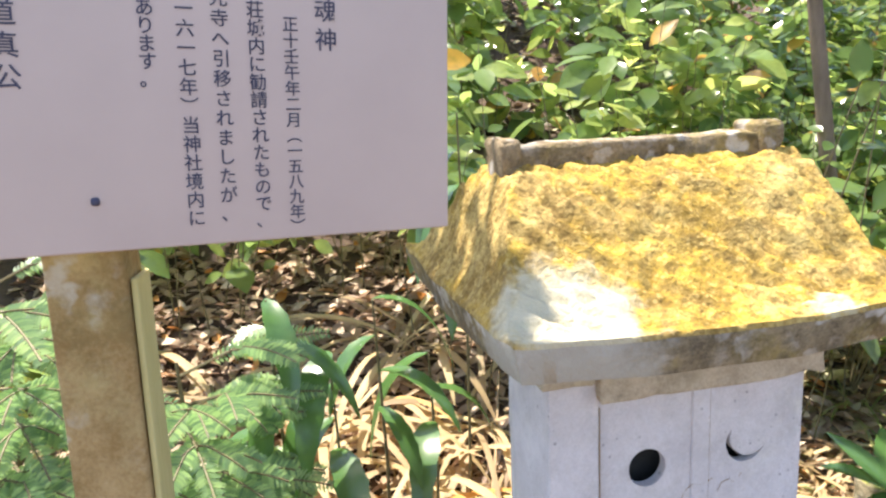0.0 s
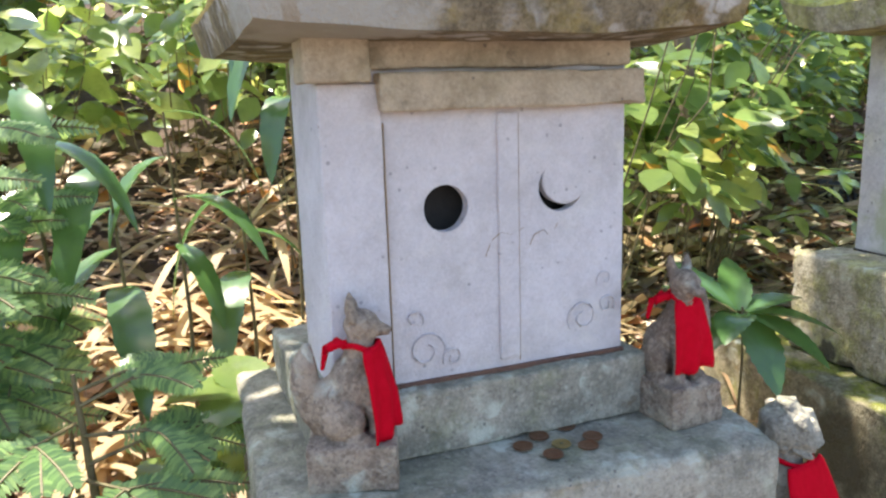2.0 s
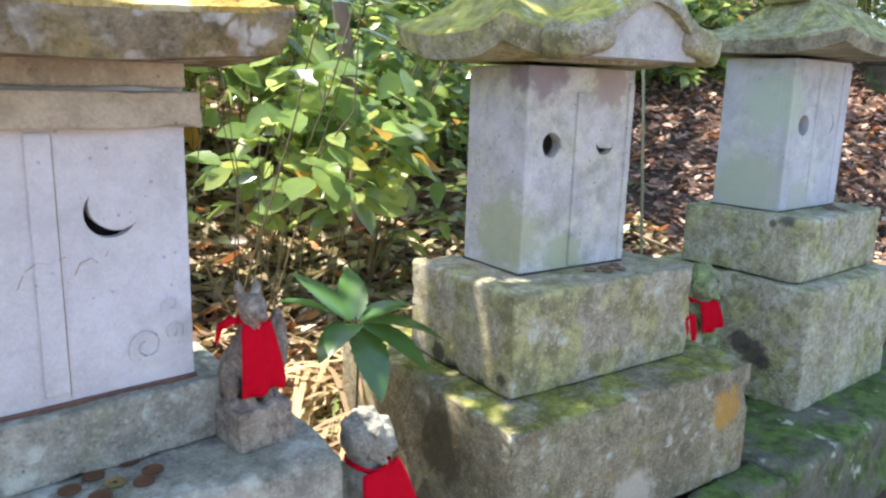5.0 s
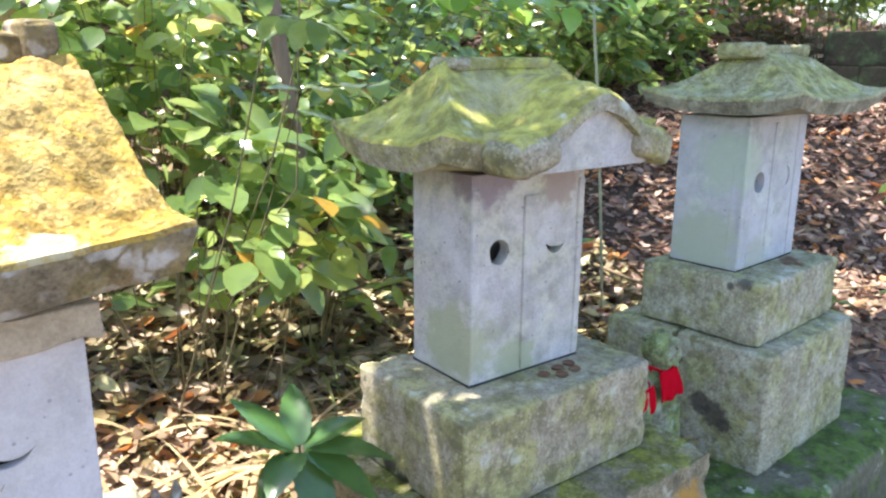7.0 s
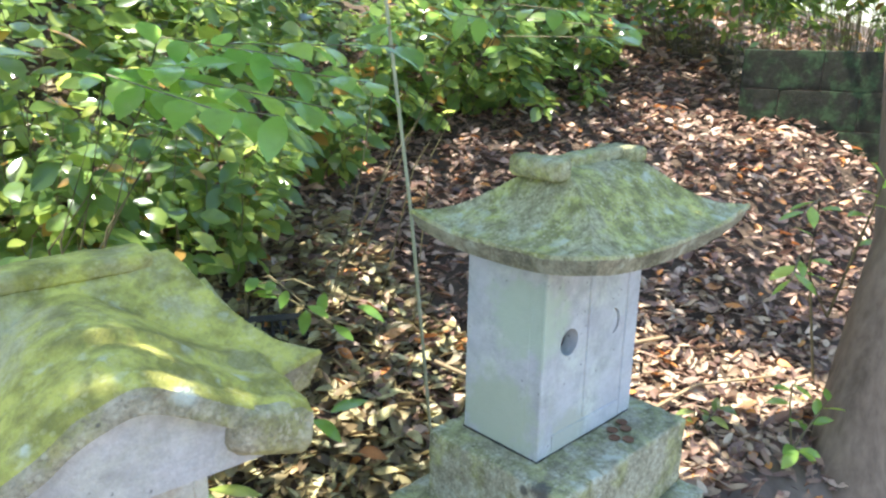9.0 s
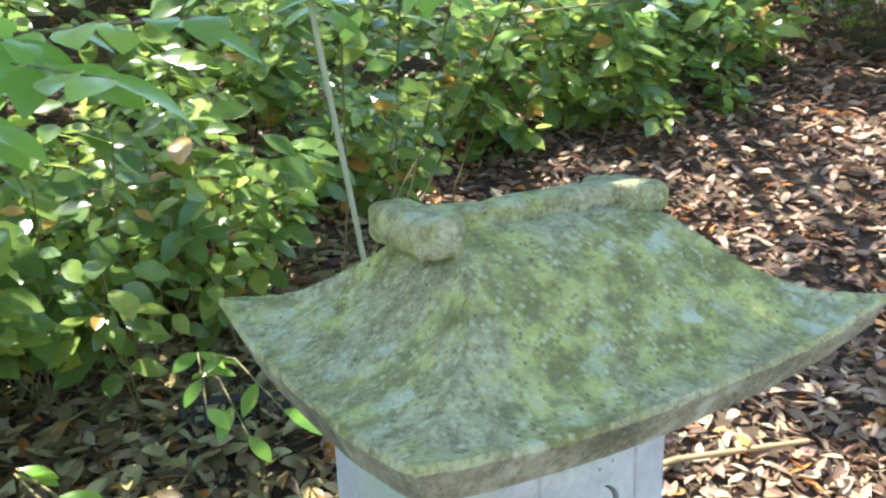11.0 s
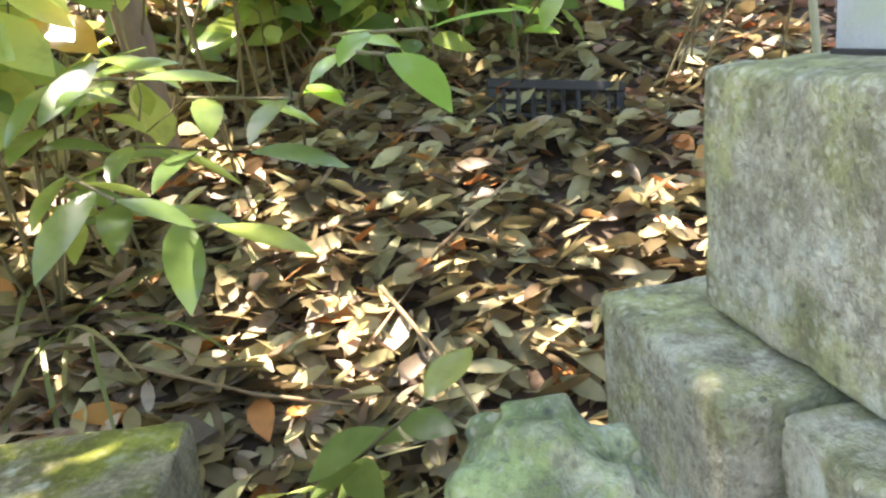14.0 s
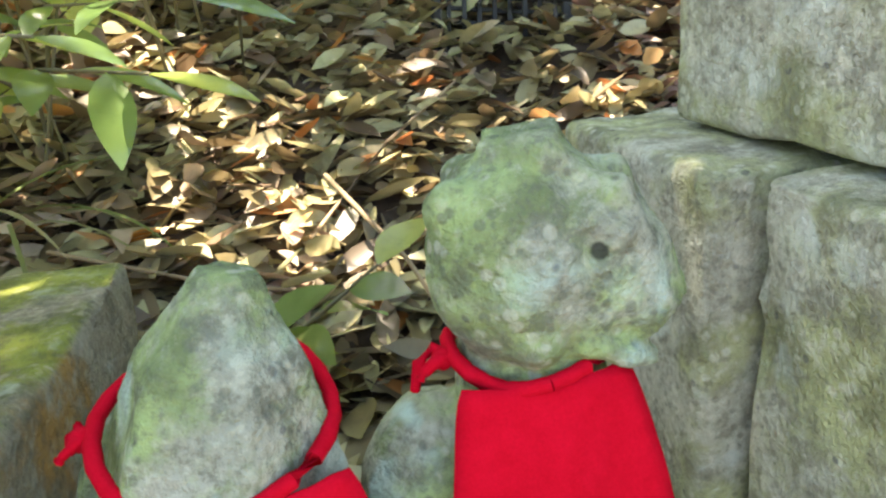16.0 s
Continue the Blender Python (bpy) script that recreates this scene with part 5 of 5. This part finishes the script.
litter("leaf_litter", "brown fallen leaves lying thick on the bank", ((0.9, 3.0, 1.05, 2.6, 11000, 0.072), (0.78, 1.12, 0.9, 1.3, 300, 0.05), (1.70, 2.14, 0.88, 1.4, 900, 0.072), (-1.5, 3, 2.6, 5.0, 4500, 0.08), ), 5, M_LITTER)
litter("leaf_litter", "red-brown fallen leaves on the open slope", ((2.50, 5.8, 0.9, 4.2, 15000, 0.064), (2.6, 4.5, -0.3, 0.95, 3000, 0.055), (5.6, 9.5, 0.0, 6.0, 6000, 0.10)), 15, M_LITTER_RED)
# the last two boxes lay paler leaves to brighten the sun patches
litter("dry_and_sunlit_litter", "pale dry leaves and straw on the bank, with paler leaves standing in for sun patches", ((-0.9, 1.1, 1.10, 2.6, 6500, 0.065), (-0.9, 0.3, 0.9, 1.2, 500, 0.05), (0.80, 1.6, 1.05, 1.75, 2600, 0.066), (1.0, 2.3, 1.9, 3.0, 1200, 0.065), (1.60, 1.95, 1.45, 1.9, 160, 0.06), (2.7, 4.2, 0.90, 1.6, 1300, 0.055)), 6, M_LITTER_PALE)


def fallen_twig(points, rad, label="dry fallen twig lying on the litter"):
    pts = [(x, y, ground_z(x, y) + h) for x, y, h in points]
    return tagged(part("fallen_twig", tube(pts, [rad * (1 - 0.5 * k / len(pts)) for k in range(len(pts))], 6), M_TWIG), label, "twig", "fallen twigs")


fallen_twig(((1.95, 1.62, 0.10), (2.02, 1.48, 0.07), (2.06, 1.32, 0.04)), 0.0035)
fallen_twig(((1.92, 1.60, 0.035), (2.05, 1.74, 0.04), (2.19, 1.87, 0.04)), 0.0032)
fallen_twig(((2.95, 1.60, 0.04), (3.25, 1.52, 0.05), (3.60, 1.40, 0.04)), 0.010, "pale fallen stick on the litter")
fallen_twig(((2.75, 1.75, 0.05), (2.95, 1.45, 0.05)), 0.008, "pale fallen stick on the litter")
fallen_twig(((3.10, 1.25, 0.04), (3.45, 1.20, 0.05), (3.75, 1.05, 0.04)), 0.007)
fallen_twig(((1.62, 1.60, 0.05), (1.78, 1.52, 0.05), (1.90, 1.50, 0.04)), 0.003)
fallen_twig(((0.30, 1.30, 0.05), (0.42, 1.60, 0.10), (0.50, 1.85, 0.12)), 0.005)


def sprig(at, paths, leaf_len, leaf_w, seed, label, per=7, material=None, spread=0.9, radius=0.0035, start=0.35):
    """An arching twig: a bent stem with leaves set along its outer half."""
    r = random.Random(seed)
    tw = thing("leafy_branch", at, label, "branch", "leafy branches")
    L = Leaves(at.translation.copy())
    for pts in paths:
        pts = [Vector(p) for p in pts]
        part("twig", tube(pts, [radius * (1 - 0.7 * k / len(pts)) for k in range(len(pts))], 6), M_STEM, tw)
        for k in range(per):
            f = start + (1 - start) * k / max(1, per - 1)
            g = f * (len(pts) - 1)
            i = min(int(g), len(pts) - 2)
            p = pts[i].lerp(pts[i + 1], g - i)
            d = (pts[i + 1] - pts[i]).normalized()
            side = d.cross(Vector((0, 0, 1))).normalized() * (1 if k % 2 else -1)
            way = d * r.uniform(0.3, 1.0) + side * r.uniform(0.4, 1.0) * spread + Vector((0, 0, r.uniform(-0.4, 0.25)))
            s = r.uniform(0.75, 1.15)
            L.blade(p, way, (r.uniform(-0.3, 0.3), r.uniform(-0.5, 0.1), 1), leaf_len * s, leaf_w * s, droop=r.uniform(0.2, 0.9), steps=6, fold=0.14)
    tagged(L.mesh("foliage", material or M_LEAF, tw), kind="stuff")
    return tw


def g(x, y):
    return pose(x, y, ground_z(x, y) - 0.02)


def low_branch(tips, leaf_len, leaf_w, seed, label, per, root=(1.50, 1.75), material=None):
    """A twig that comes in level over the litter and carries drooping leaves."""
    x, y = root
    z = ground_z(x, y) - 0.02
    paths = []
    for tx, ty, tz in tips:
        e = Vector((tx - x, ty - y, tz - z))
        paths.append([(0, 0, 0), (e.x * 0.15, e.y * 0.1, e.z * 0.75), (e.x * 0.55, e.y * 0.5, e.z * 1.02), tuple(e)])
    return sprig(pose(x, y, z), paths, leaf_len, leaf_w, seed, label, per=per, material=material)


low_branch([(1.84, 1.43, 0.62), (1.80, 1.40, 0.56), (1.72, 1.38, 0.60), (1.74, 1.46, 0.70)], 0.105, 0.036, 502, "level twig with long narrow drooping green leaves", 7, material=M_LEAF_D)
low_branch([(1.88, 1.52, 0.66), (1.70, 1.50, 0.72)], 0.10, 0.036, 503, "level twig with long narrow drooping green leaves", 6, root=(1.58, 1.86), material=M_LEAF_D)
low_branch([(2.00, 1.26, 0.715), (1.97, 1.28, 0.70)], 0.075, 0.036, 501, "young bright green sprig with pointed leaves", 5, root=(1.86, 1.95), material=M_BRIGHT_LIT)
low_branch([(2.24, 1.58, 0.74), (2.30, 1.56, 0.78), (2.18, 1.60, 0.80)], 0.075, 0.032, 504, "hanging sprig of bright pointed leaves", 5, root=(2.28, 2.10), material=M_BRIGHT_LIT)
def overhang(root, tips, leaf_len, leaf_w, seed, label, per, material=None):
    """A branch that rises from its root on the bank and bends out to several tips."""
    x, y = root
    z = ground_z(x, y) - 0.02
    paths = []
    rr = random.Random(seed)
    for tx, ty, tz in tips:
        e = Vector((tx - x, ty - y, tz - z))
        paths.append([(rr.uniform(-0.25, 0.1), rr.uniform(-0.05, 0.3), 0), (e.x * 0.25 + rr.uniform(-0.08, 0.08), e.y * 0.15 + rr.uniform(-0.05, 0.1), e.z * 0.6), (e.x * 0.6, e.y * 0.5, e.z * 0.98 + rr.uniform(0.0, 0.06)), tuple(e)])
    return sprig(pose(x, y, z), paths, leaf_len, leaf_w, seed, label, per=per, radius=0.0028, material=material, start=0.62)


overhang((1.72, 1.92), [(1.87, 1.19, 1.315), (1.94, 1.12, 1.325), (1.77, 1.22, 1.33), (2.16, 1.24, 1.42), (2.05, 1.17, 1.36), (1.99, 1.36, 1.40), (1.84, 1.42, 1.38)], 0.094, 0.050, 505, "overhanging branch with broad glossy leaves", 12, M_BRIGHT_LIT)
overhang((1.22, 1.62), [(1.42, 1.40, 1.30), (1.31, 1.19, 1.15), (1.22, 1.25, 1.26), (1.55, 1.45, 1.40)], 0.095, 0.044, 515, "overhanging branch with broad glossy leaves", 10)
overhang((2.75, 1.95), [(2.83, 1.22, 1.44), (2.70, 1.30, 1.50), (2.95, 1.25, 1.46), (2.55, 1.40, 1.48), (3.05, 1.40, 1.50), (2.40, 1.55, 1.46)], 0.095, 0.042, 506, "overhanging branch with broad glossy leaves", 10, M_BRIGHT_LIT)
sprig(g(3.45, 0.86), [[(0, 0, 0), (-0.03, 0.02, 0.2), (-0.1, 0.0, 0.3)], [(0, 0, 0.05), (0.08, -0.05, 0.2)], [(0, 0, 0.05), (-0.1, -0.05, 0.1)]], 0.075, 0.036, 507, "low green seedling beside the trunk", per=5, material=M_BRIGHT_LIT)
sprig(g(3.30, 1.10), [[(0, 0, 0), (0.0, 0.02, 0.08), (-0.05, 0.0, 0.13)], [(0, 0, 0.03), (0.06, -0.03, 0.1)]], 0.06, 0.03, 508, "low green seedling in the litter", per=4)
sprig(g(3.85, 0.95), [[(0, 0, 0), (-0.1, 0.05, 0.5), (-0.25, 0.0, 0.75), (-0.42, -0.02, 0.74)], [(0, 0, 0.3), (-0.2, 0.05, 0.55), (-0.38, 0.0, 0.52)], [(0, 0, 0.3), (-0.08, -0.1, 0.7), (-0.16, -0.14, 0.82)]], 0.09, 0.042, 509, "leafy twig growing beside the trunk", per=6, radius=0.005, material=M_BRIGHT_LIT)
sprig(g(2.90, 1.30), [[(0, 0, 0), (0.0, 0.02, 0.1), (0.04, -0.02, 0.14)], [(0, 0, 0.03), (-0.05, -0.03, 0.1)]], 0.07, 0.036, 510, "low green seedling in the litter", per=4)
sprig(g(1.83, 1.36), [[(0, 0, 0), (0.05, -0.02, 0.12), (0.14, -0.02, 0.18)], [(0, 0, 0.03), (0.02, -0.06, 0.14)]], 0.09, 0.045, 511, "low broad-leaved seedling behind the base stone", per=5)

# pale hanging vine
tagged(part("vine_stem", tube([(2.57, 1.55, 0.15), (2.53, 1.55, 0.5), (2.47, 1.55, 1.0), (2.40, 1.56, 1.5), (2.30, 1.60, 2.6)], [0.0055, 0.0055, 0.005, 0.005, 0.005], 6), M_VINE), "thin pale upright vine stem", "vine")


def needle_spray(L, stem, base, way, length, r, needle=0.024):
    """A flat feathery spray: two ranks of needles along a drooping twig."""
    base, d = Vector(base), Vector(way).normalized()
    pts, n = [base], 14
    for _ in range(n):
        d = (d + Vector((0, 0, -0.035))).normalized()
        pts.append(pts[-1] + d * length / n)
    tube(pts[::2] if len(pts[::2]) > 2 else pts, [0.0016] * len(pts[::2]), 4, stem)
    for i, p in enumerate(pts[1:]):
        dd = (pts[i + 1] - pts[i]).normalized()
        side = dd.cross(Vector((0.15, -0.7, 0.7))).normalized()
        k = math.sin(math.pi * (0.12 + 0.85 * i / n)) ** 0.6
        for h in (0.0, 0.5):
            q = p - dd * (length / n) * h
            for e in (-1, 1):
                L.blade(q, side * e + dd * 0.45 + Vector((0, 0, r.uniform(-0.1, 0.12))), (0.15, -0.7, 0.7), needle * k * r.uniform(0.85, 1.1), 0.0052, droop=0.2, fold=0.1, steps=2, tip=0.5)


def conifer(at, sprays, label, seed):
    r = random.Random(seed)
    c = thing("conifer_sapling", at, label, "conifer")
    stem, L = bmesh.new(), Leaves()
    h = max(z for _, z, _, _ in sprays) + 0.02
    tube([(0, 0, -0.06), (0.01, 0, h * 0.5), (0, 0.01, h)], [0.008, 0.006, 0.003], 7, stem)
    for a, z, ln, up in sprays:
        a = math.radians(a)
        start = Vector((0.005 * math.cos(a), 0.005 * math.sin(a), z))
        out = Vector((math.cos(a), math.sin(a), up)).normalized()
        mid = start + out * ln * 0.45
        tube([start, mid], [0.003, 0.002], 5, stem)
        needle_spray(L, stem, start + out * ln * 0.2, out, ln * 0.8, r)
        for t in (-0.6, 0.6, -1.0, 1.0):
            w = Vector((math.cos(a + t), math.sin(a + t), up * 0.6))
            needle_spray(L, stem, start + out * ln * (0.25 + 0.15 * abs(t)), w, ln * 0.5, r)
    tagged(part("stem", stem, M_STEM, c), kind="stuff")
    tagged(L.mesh("foliage", M_NEEDLE, c), kind="stuff")
    return c


rs = random.Random(9)
conifer(pose(0.00, 1.03, 0.24), [(rs.uniform(-180, 60), 0.10 + 0.02 * k, rs.uniform(0.17, 0.27), rs.uniform(-0.05, 0.4)) for k in range(13)], "bright young conifer sapling with feathery flat sprays", 601)
conifer(pose(-0.28, 1.05, 0.26), [(rs.uniform(-120, 90), 0.10 + 0.03 * k, rs.uniform(0.17, 0.27), rs.uniform(0.0, 0.5)) for k in range(13)], "young conifer sapling with feathery flat sprays", 602)
conifer(pose(-0.16, 1.22, 0.34), [(rs.uniform(-150, 30), 0.20 + 0.03 * k, rs.uniform(0.15, 0.22), rs.uniform(0.0, 0.5)) for k in range(10)], "shaded young conifer sapling", 603)
conifer(pose(-0.44, 1.12, 0.26), [(rs.uniform(-150, 40), 0.22 + 0.03 * k, rs.uniform(0.18, 0.28), rs.uniform(-0.1, 0.4)) for k in range(20)], "shaded young conifer sapling with feathery sprays", 604)
conifer(pose(-0.20, 1.16, 0.28), [(rs.uniform(-150, 20), 0.22 + 0.025 * k, rs.uniform(0.16, 0.25), rs.uniform(-0.1, 0.4)) for k in range(16)], "young conifer sapling with feathery flat sprays", 605)
big_leaf_plant(pose(0.215, 1.12, 0.40), [(-120, 0.3, 0.10, 0.085, 0.8), (-50, 0.3, 0.11, 0.09, 0.8), (10, 0.4, 0.10, 0.08, 0.6), (180, 0.4, 0.11, 0.09, 0.7), (-90, 0.0, 0.10, 0.08, 1.0), (100, 0.6, 0.09, 0.08, 0.4)], "low vine with broad pale green leaves")
big_leaf_plant(pose(0.12, 1.16, 0.30), [(-120, 0.3, 0.10, 0.085, 0.8), (-50, 0.3, 0.11, 0.09, 0.8), (10, 0.4, 0.10, 0.08, 0.6), (-90, 0.0, 0.10, 0.08, 1.0)], "low vine with broad pale green leaves")


# ---- block wall on the slope ----
def block_wall():
    w = tagged(new("wall_blocks"), "low dark mossy concrete block wall on the slope", "wall", kind="structure")
    w.matrix_basis = pose(5.36, 2.05, 0.54, 0, 0, -64)
    part("mortar", rough_box(0.96, 0.150, 0.832, r=0.004, amp=0.0, seg=0.2), M_SOIL, w, at=pose(0.5, 0.088, 0))
    full = half = None
    for row in range(4):
        cuts = [(0.0, 0.4), (0.4, 0.8), (0.8, 1.0)] if row % 2 else [(0.0, 0.2), (0.2, 0.6), (0.6, 1.0)]
        for xa, xb in cuts:
            wide = xb - xa > 0.3
            at = pose((xa + xb) / 2, 0.09, 0.21 * row)
            kept = full if wide else half
            if kept is None:
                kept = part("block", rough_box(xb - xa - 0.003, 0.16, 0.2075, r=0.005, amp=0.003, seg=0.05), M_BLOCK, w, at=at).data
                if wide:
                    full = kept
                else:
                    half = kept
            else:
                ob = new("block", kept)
                ob.parent = w
                ob.matrix_basis = at


block_wall()


def crate_panel():
    """A dark plastic lattice lying half buried on the bank."""
    c = thing("plastic_crate", pose(2.30, 1.97, ground_z(2.30, 1.97) - 0.07, -30, 8, -8), "dark plastic lattice crate half buried in leaf litter", "crate")
    for x0, x1, z0, z1 in ((-0.13, 0.13, 0.205, 0.225), (-0.13, 0.13, 0.0, 0.02), (-0.13, -0.112, 0.022, 0.203), (0.112, 0.13, 0.022, 0.203)):
        bar("rim", c, M_DARK, x0, x1, -0.008, 0.008, z0, z1, r=0.003, amp=0.0005)
    for k in range(8):
        x = -0.098 + 0.028 * k
        bar("slat", c, M_DARK, x - 0.004, x + 0.004, -0.004, 0.004, 0.02, 0.205, r=0.001, amp=0.0, seg=0.1)
    for k in range(6):
        z = 0.045 + 0.028 * k
        bar("slat", c, M_DARK, -0.112, 0.112, 0.005, 0.010, z - 0.004, z + 0.004, r=0.001, amp=0.0, seg=0.1)
    bar("bottom", c, M_DARK, -0.125, 0.125, 0.07, 0.08, 0.0, 0.22, r=0.002, amp=0.0, seg=0.1)


crate_panel()


# ---- trees ----
def tree(at, label, path, radii, crown, seed, leaf=0.11, width=0.05, per=60, name="tree"):
    r = random.Random(seed)
    t = thing(name, at, label, "tree")
    trunk = tube(path, radii, 10)
    L = Leaves(at.translation.copy())
    for c, rad in crown:
        c = Vector(c)
        near = min(path, key=lambda p: (Vector(p) - c).length)
        tube([near, Vector(near).lerp(c, 0.5) + Vector((0, 0, 0.12)), c], [radii[-1] * 0.8, radii[-1] * 0.5, 0.008], 6, trunk)
        for _ in range(per):
            d = Vector((r.gauss(0, 1), r.gauss(0, 1), r.gauss(0, 0.7))) * rad * 0.5
            a = r.uniform(0, 2 * math.pi)
            L.blade(c + d, (math.cos(a), math.sin(a), r.uniform(-0.6, 0.4)), (r.uniform(-0.6, 0.6), r.uniform(-0.6, 0.6), 1), leaf * r.uniform(0.7, 1.3), width * r.uniform(0.7, 1.3), droop=0.4, steps=3)
    part("trunk", trunk, M_BARK, t)
    tagged(L.mesh("crown", M_CANOPY, t), kind="stuff")
    return t


def crown_clumps(r, box, n, rad):
    return [((r.uniform(*box[0]), r.uniform(*box[1]), r.uniform(*box[2])), rad * r.uniform(0.7, 1.3)) for _ in range(n)]


rc = random.Random(77)
tree(pose(3.60, 0.74, ground_z(3.60, 0.74) - 0.08), "leaning brown tree trunk beside the path", [(0, 0, 0), (0.02, 0.01, 0.12), (0.09, 0.02, 0.35), (0.24, 0.02, 0.8), (0.42, 0.2, 1.8), (0.0, 0.8, 3.0)], [0.17, 0.12, 0.105, 0.09, 0.075, 0.055], crown_clumps(rc, ((-2.2, 0.0), (0.2, 1.3), (2.6, 3.4)), 20, 0.40) + crown_clumps(rc, ((-1.3, 0.9), (1.1, 2.6), (2.6, 3.3)), 10, 0.42), 201, per=85)
tree(pose(1.64, 2.00, ground_z(1.64, 2.00) - 0.05), "thin brown sapling leaning on the bank", [(0, 0, 0), (-0.01, 0, 0.3), (-0.07, 0.02, 0.8), (-0.2, 0.1, 2.0), (-0.2, 0.0, 2.8)], [0.030, 0.027, 0.023, 0.016, 0.012], crown_clumps(rc, ((-1.05, 0.9), (-0.85, -0.05), (2.3, 3.0)), 21, 0.36) + [((-1.84, -0.66, 2.30), 0.20), ((-1.87, -0.42, 2.30), 0.20), ((-0.60, -0.48, 2.50), 0.32), ((-0.42, -0.40, 2.50), 0.32), ((-0.50, -0.25, 2.55), 0.32), ((-0.96, -0.40, 2.33), 0.30), ((-1.00, -0.56, 2.33), 0.28), ((0.16, 0.60, 2.53), 0.40), ((0.06, 0.36, 2.55), 0.36), ((0.40, 0.50, 2.50), 0.40), ((0.02, -0.42, 2.53), 0.34), ((0.12, -0.52, 2.50), 0.30)], 202, per=80)
tree(pose(1.9, 5.6, ground_z(1.9, 5.6) - 0.1), "tall evergreen tree with a spreading crown", [(0, 0, 0), (0.05, -0.1, 0.8), (0, -0.6, 1.6), (-0.2, -1.2, 2.4), (-0.3, -2.6, 1.9)], [0.14, 0.11, 0.09, 0.06, 0.04], crown_clumps(rc, ((-1.9, 2.2), (-1.2, -0.2), (1.7, 2.8)), 14, 0.5) + crown_clumps(rc, ((-0.9, 0.95), (-3.6, -2.3), (1.3, 1.9)), 3, 0.40), 203, per=70)
tree(pose(-1.8, 5.4, ground_z(-1.8, 5.4) - 0.1), "evergreen tree with an open crown", [(0, 0, 0), (0.05, -0.1, 0.8), (0, -0.5, 1.6), (0.2, -0.9, 2.2)], [0.14, 0.11, 0.09, 0.06], crown_clumps(rc, ((-1.6, 1.2), (-1.8, 0.4), (1.2, 2.6)), 16, 0.5), 204, per=60)
tree(pose(5.6, 5.6, ground_z(5.6, 5.6) - 0.1), "tall evergreen tree shading the slope", [(0, 0, 0), (-0.2, -0.4, 0.9), (-0.8, -1.0, 1.8), (-1.4, -1.6, 2.4)], [0.15, 0.12, 0.10, 0.06], crown_clumps(rc, ((-3.2, 0.4), (-3.0, -0.4), (1.7, 2.7)), 30, 0.5) + crown_clumps(rc, ((-2.6, 0.2), (-3.5, -2.5), (1.8, 2.6)), 9, 0.5), 205, per=70)
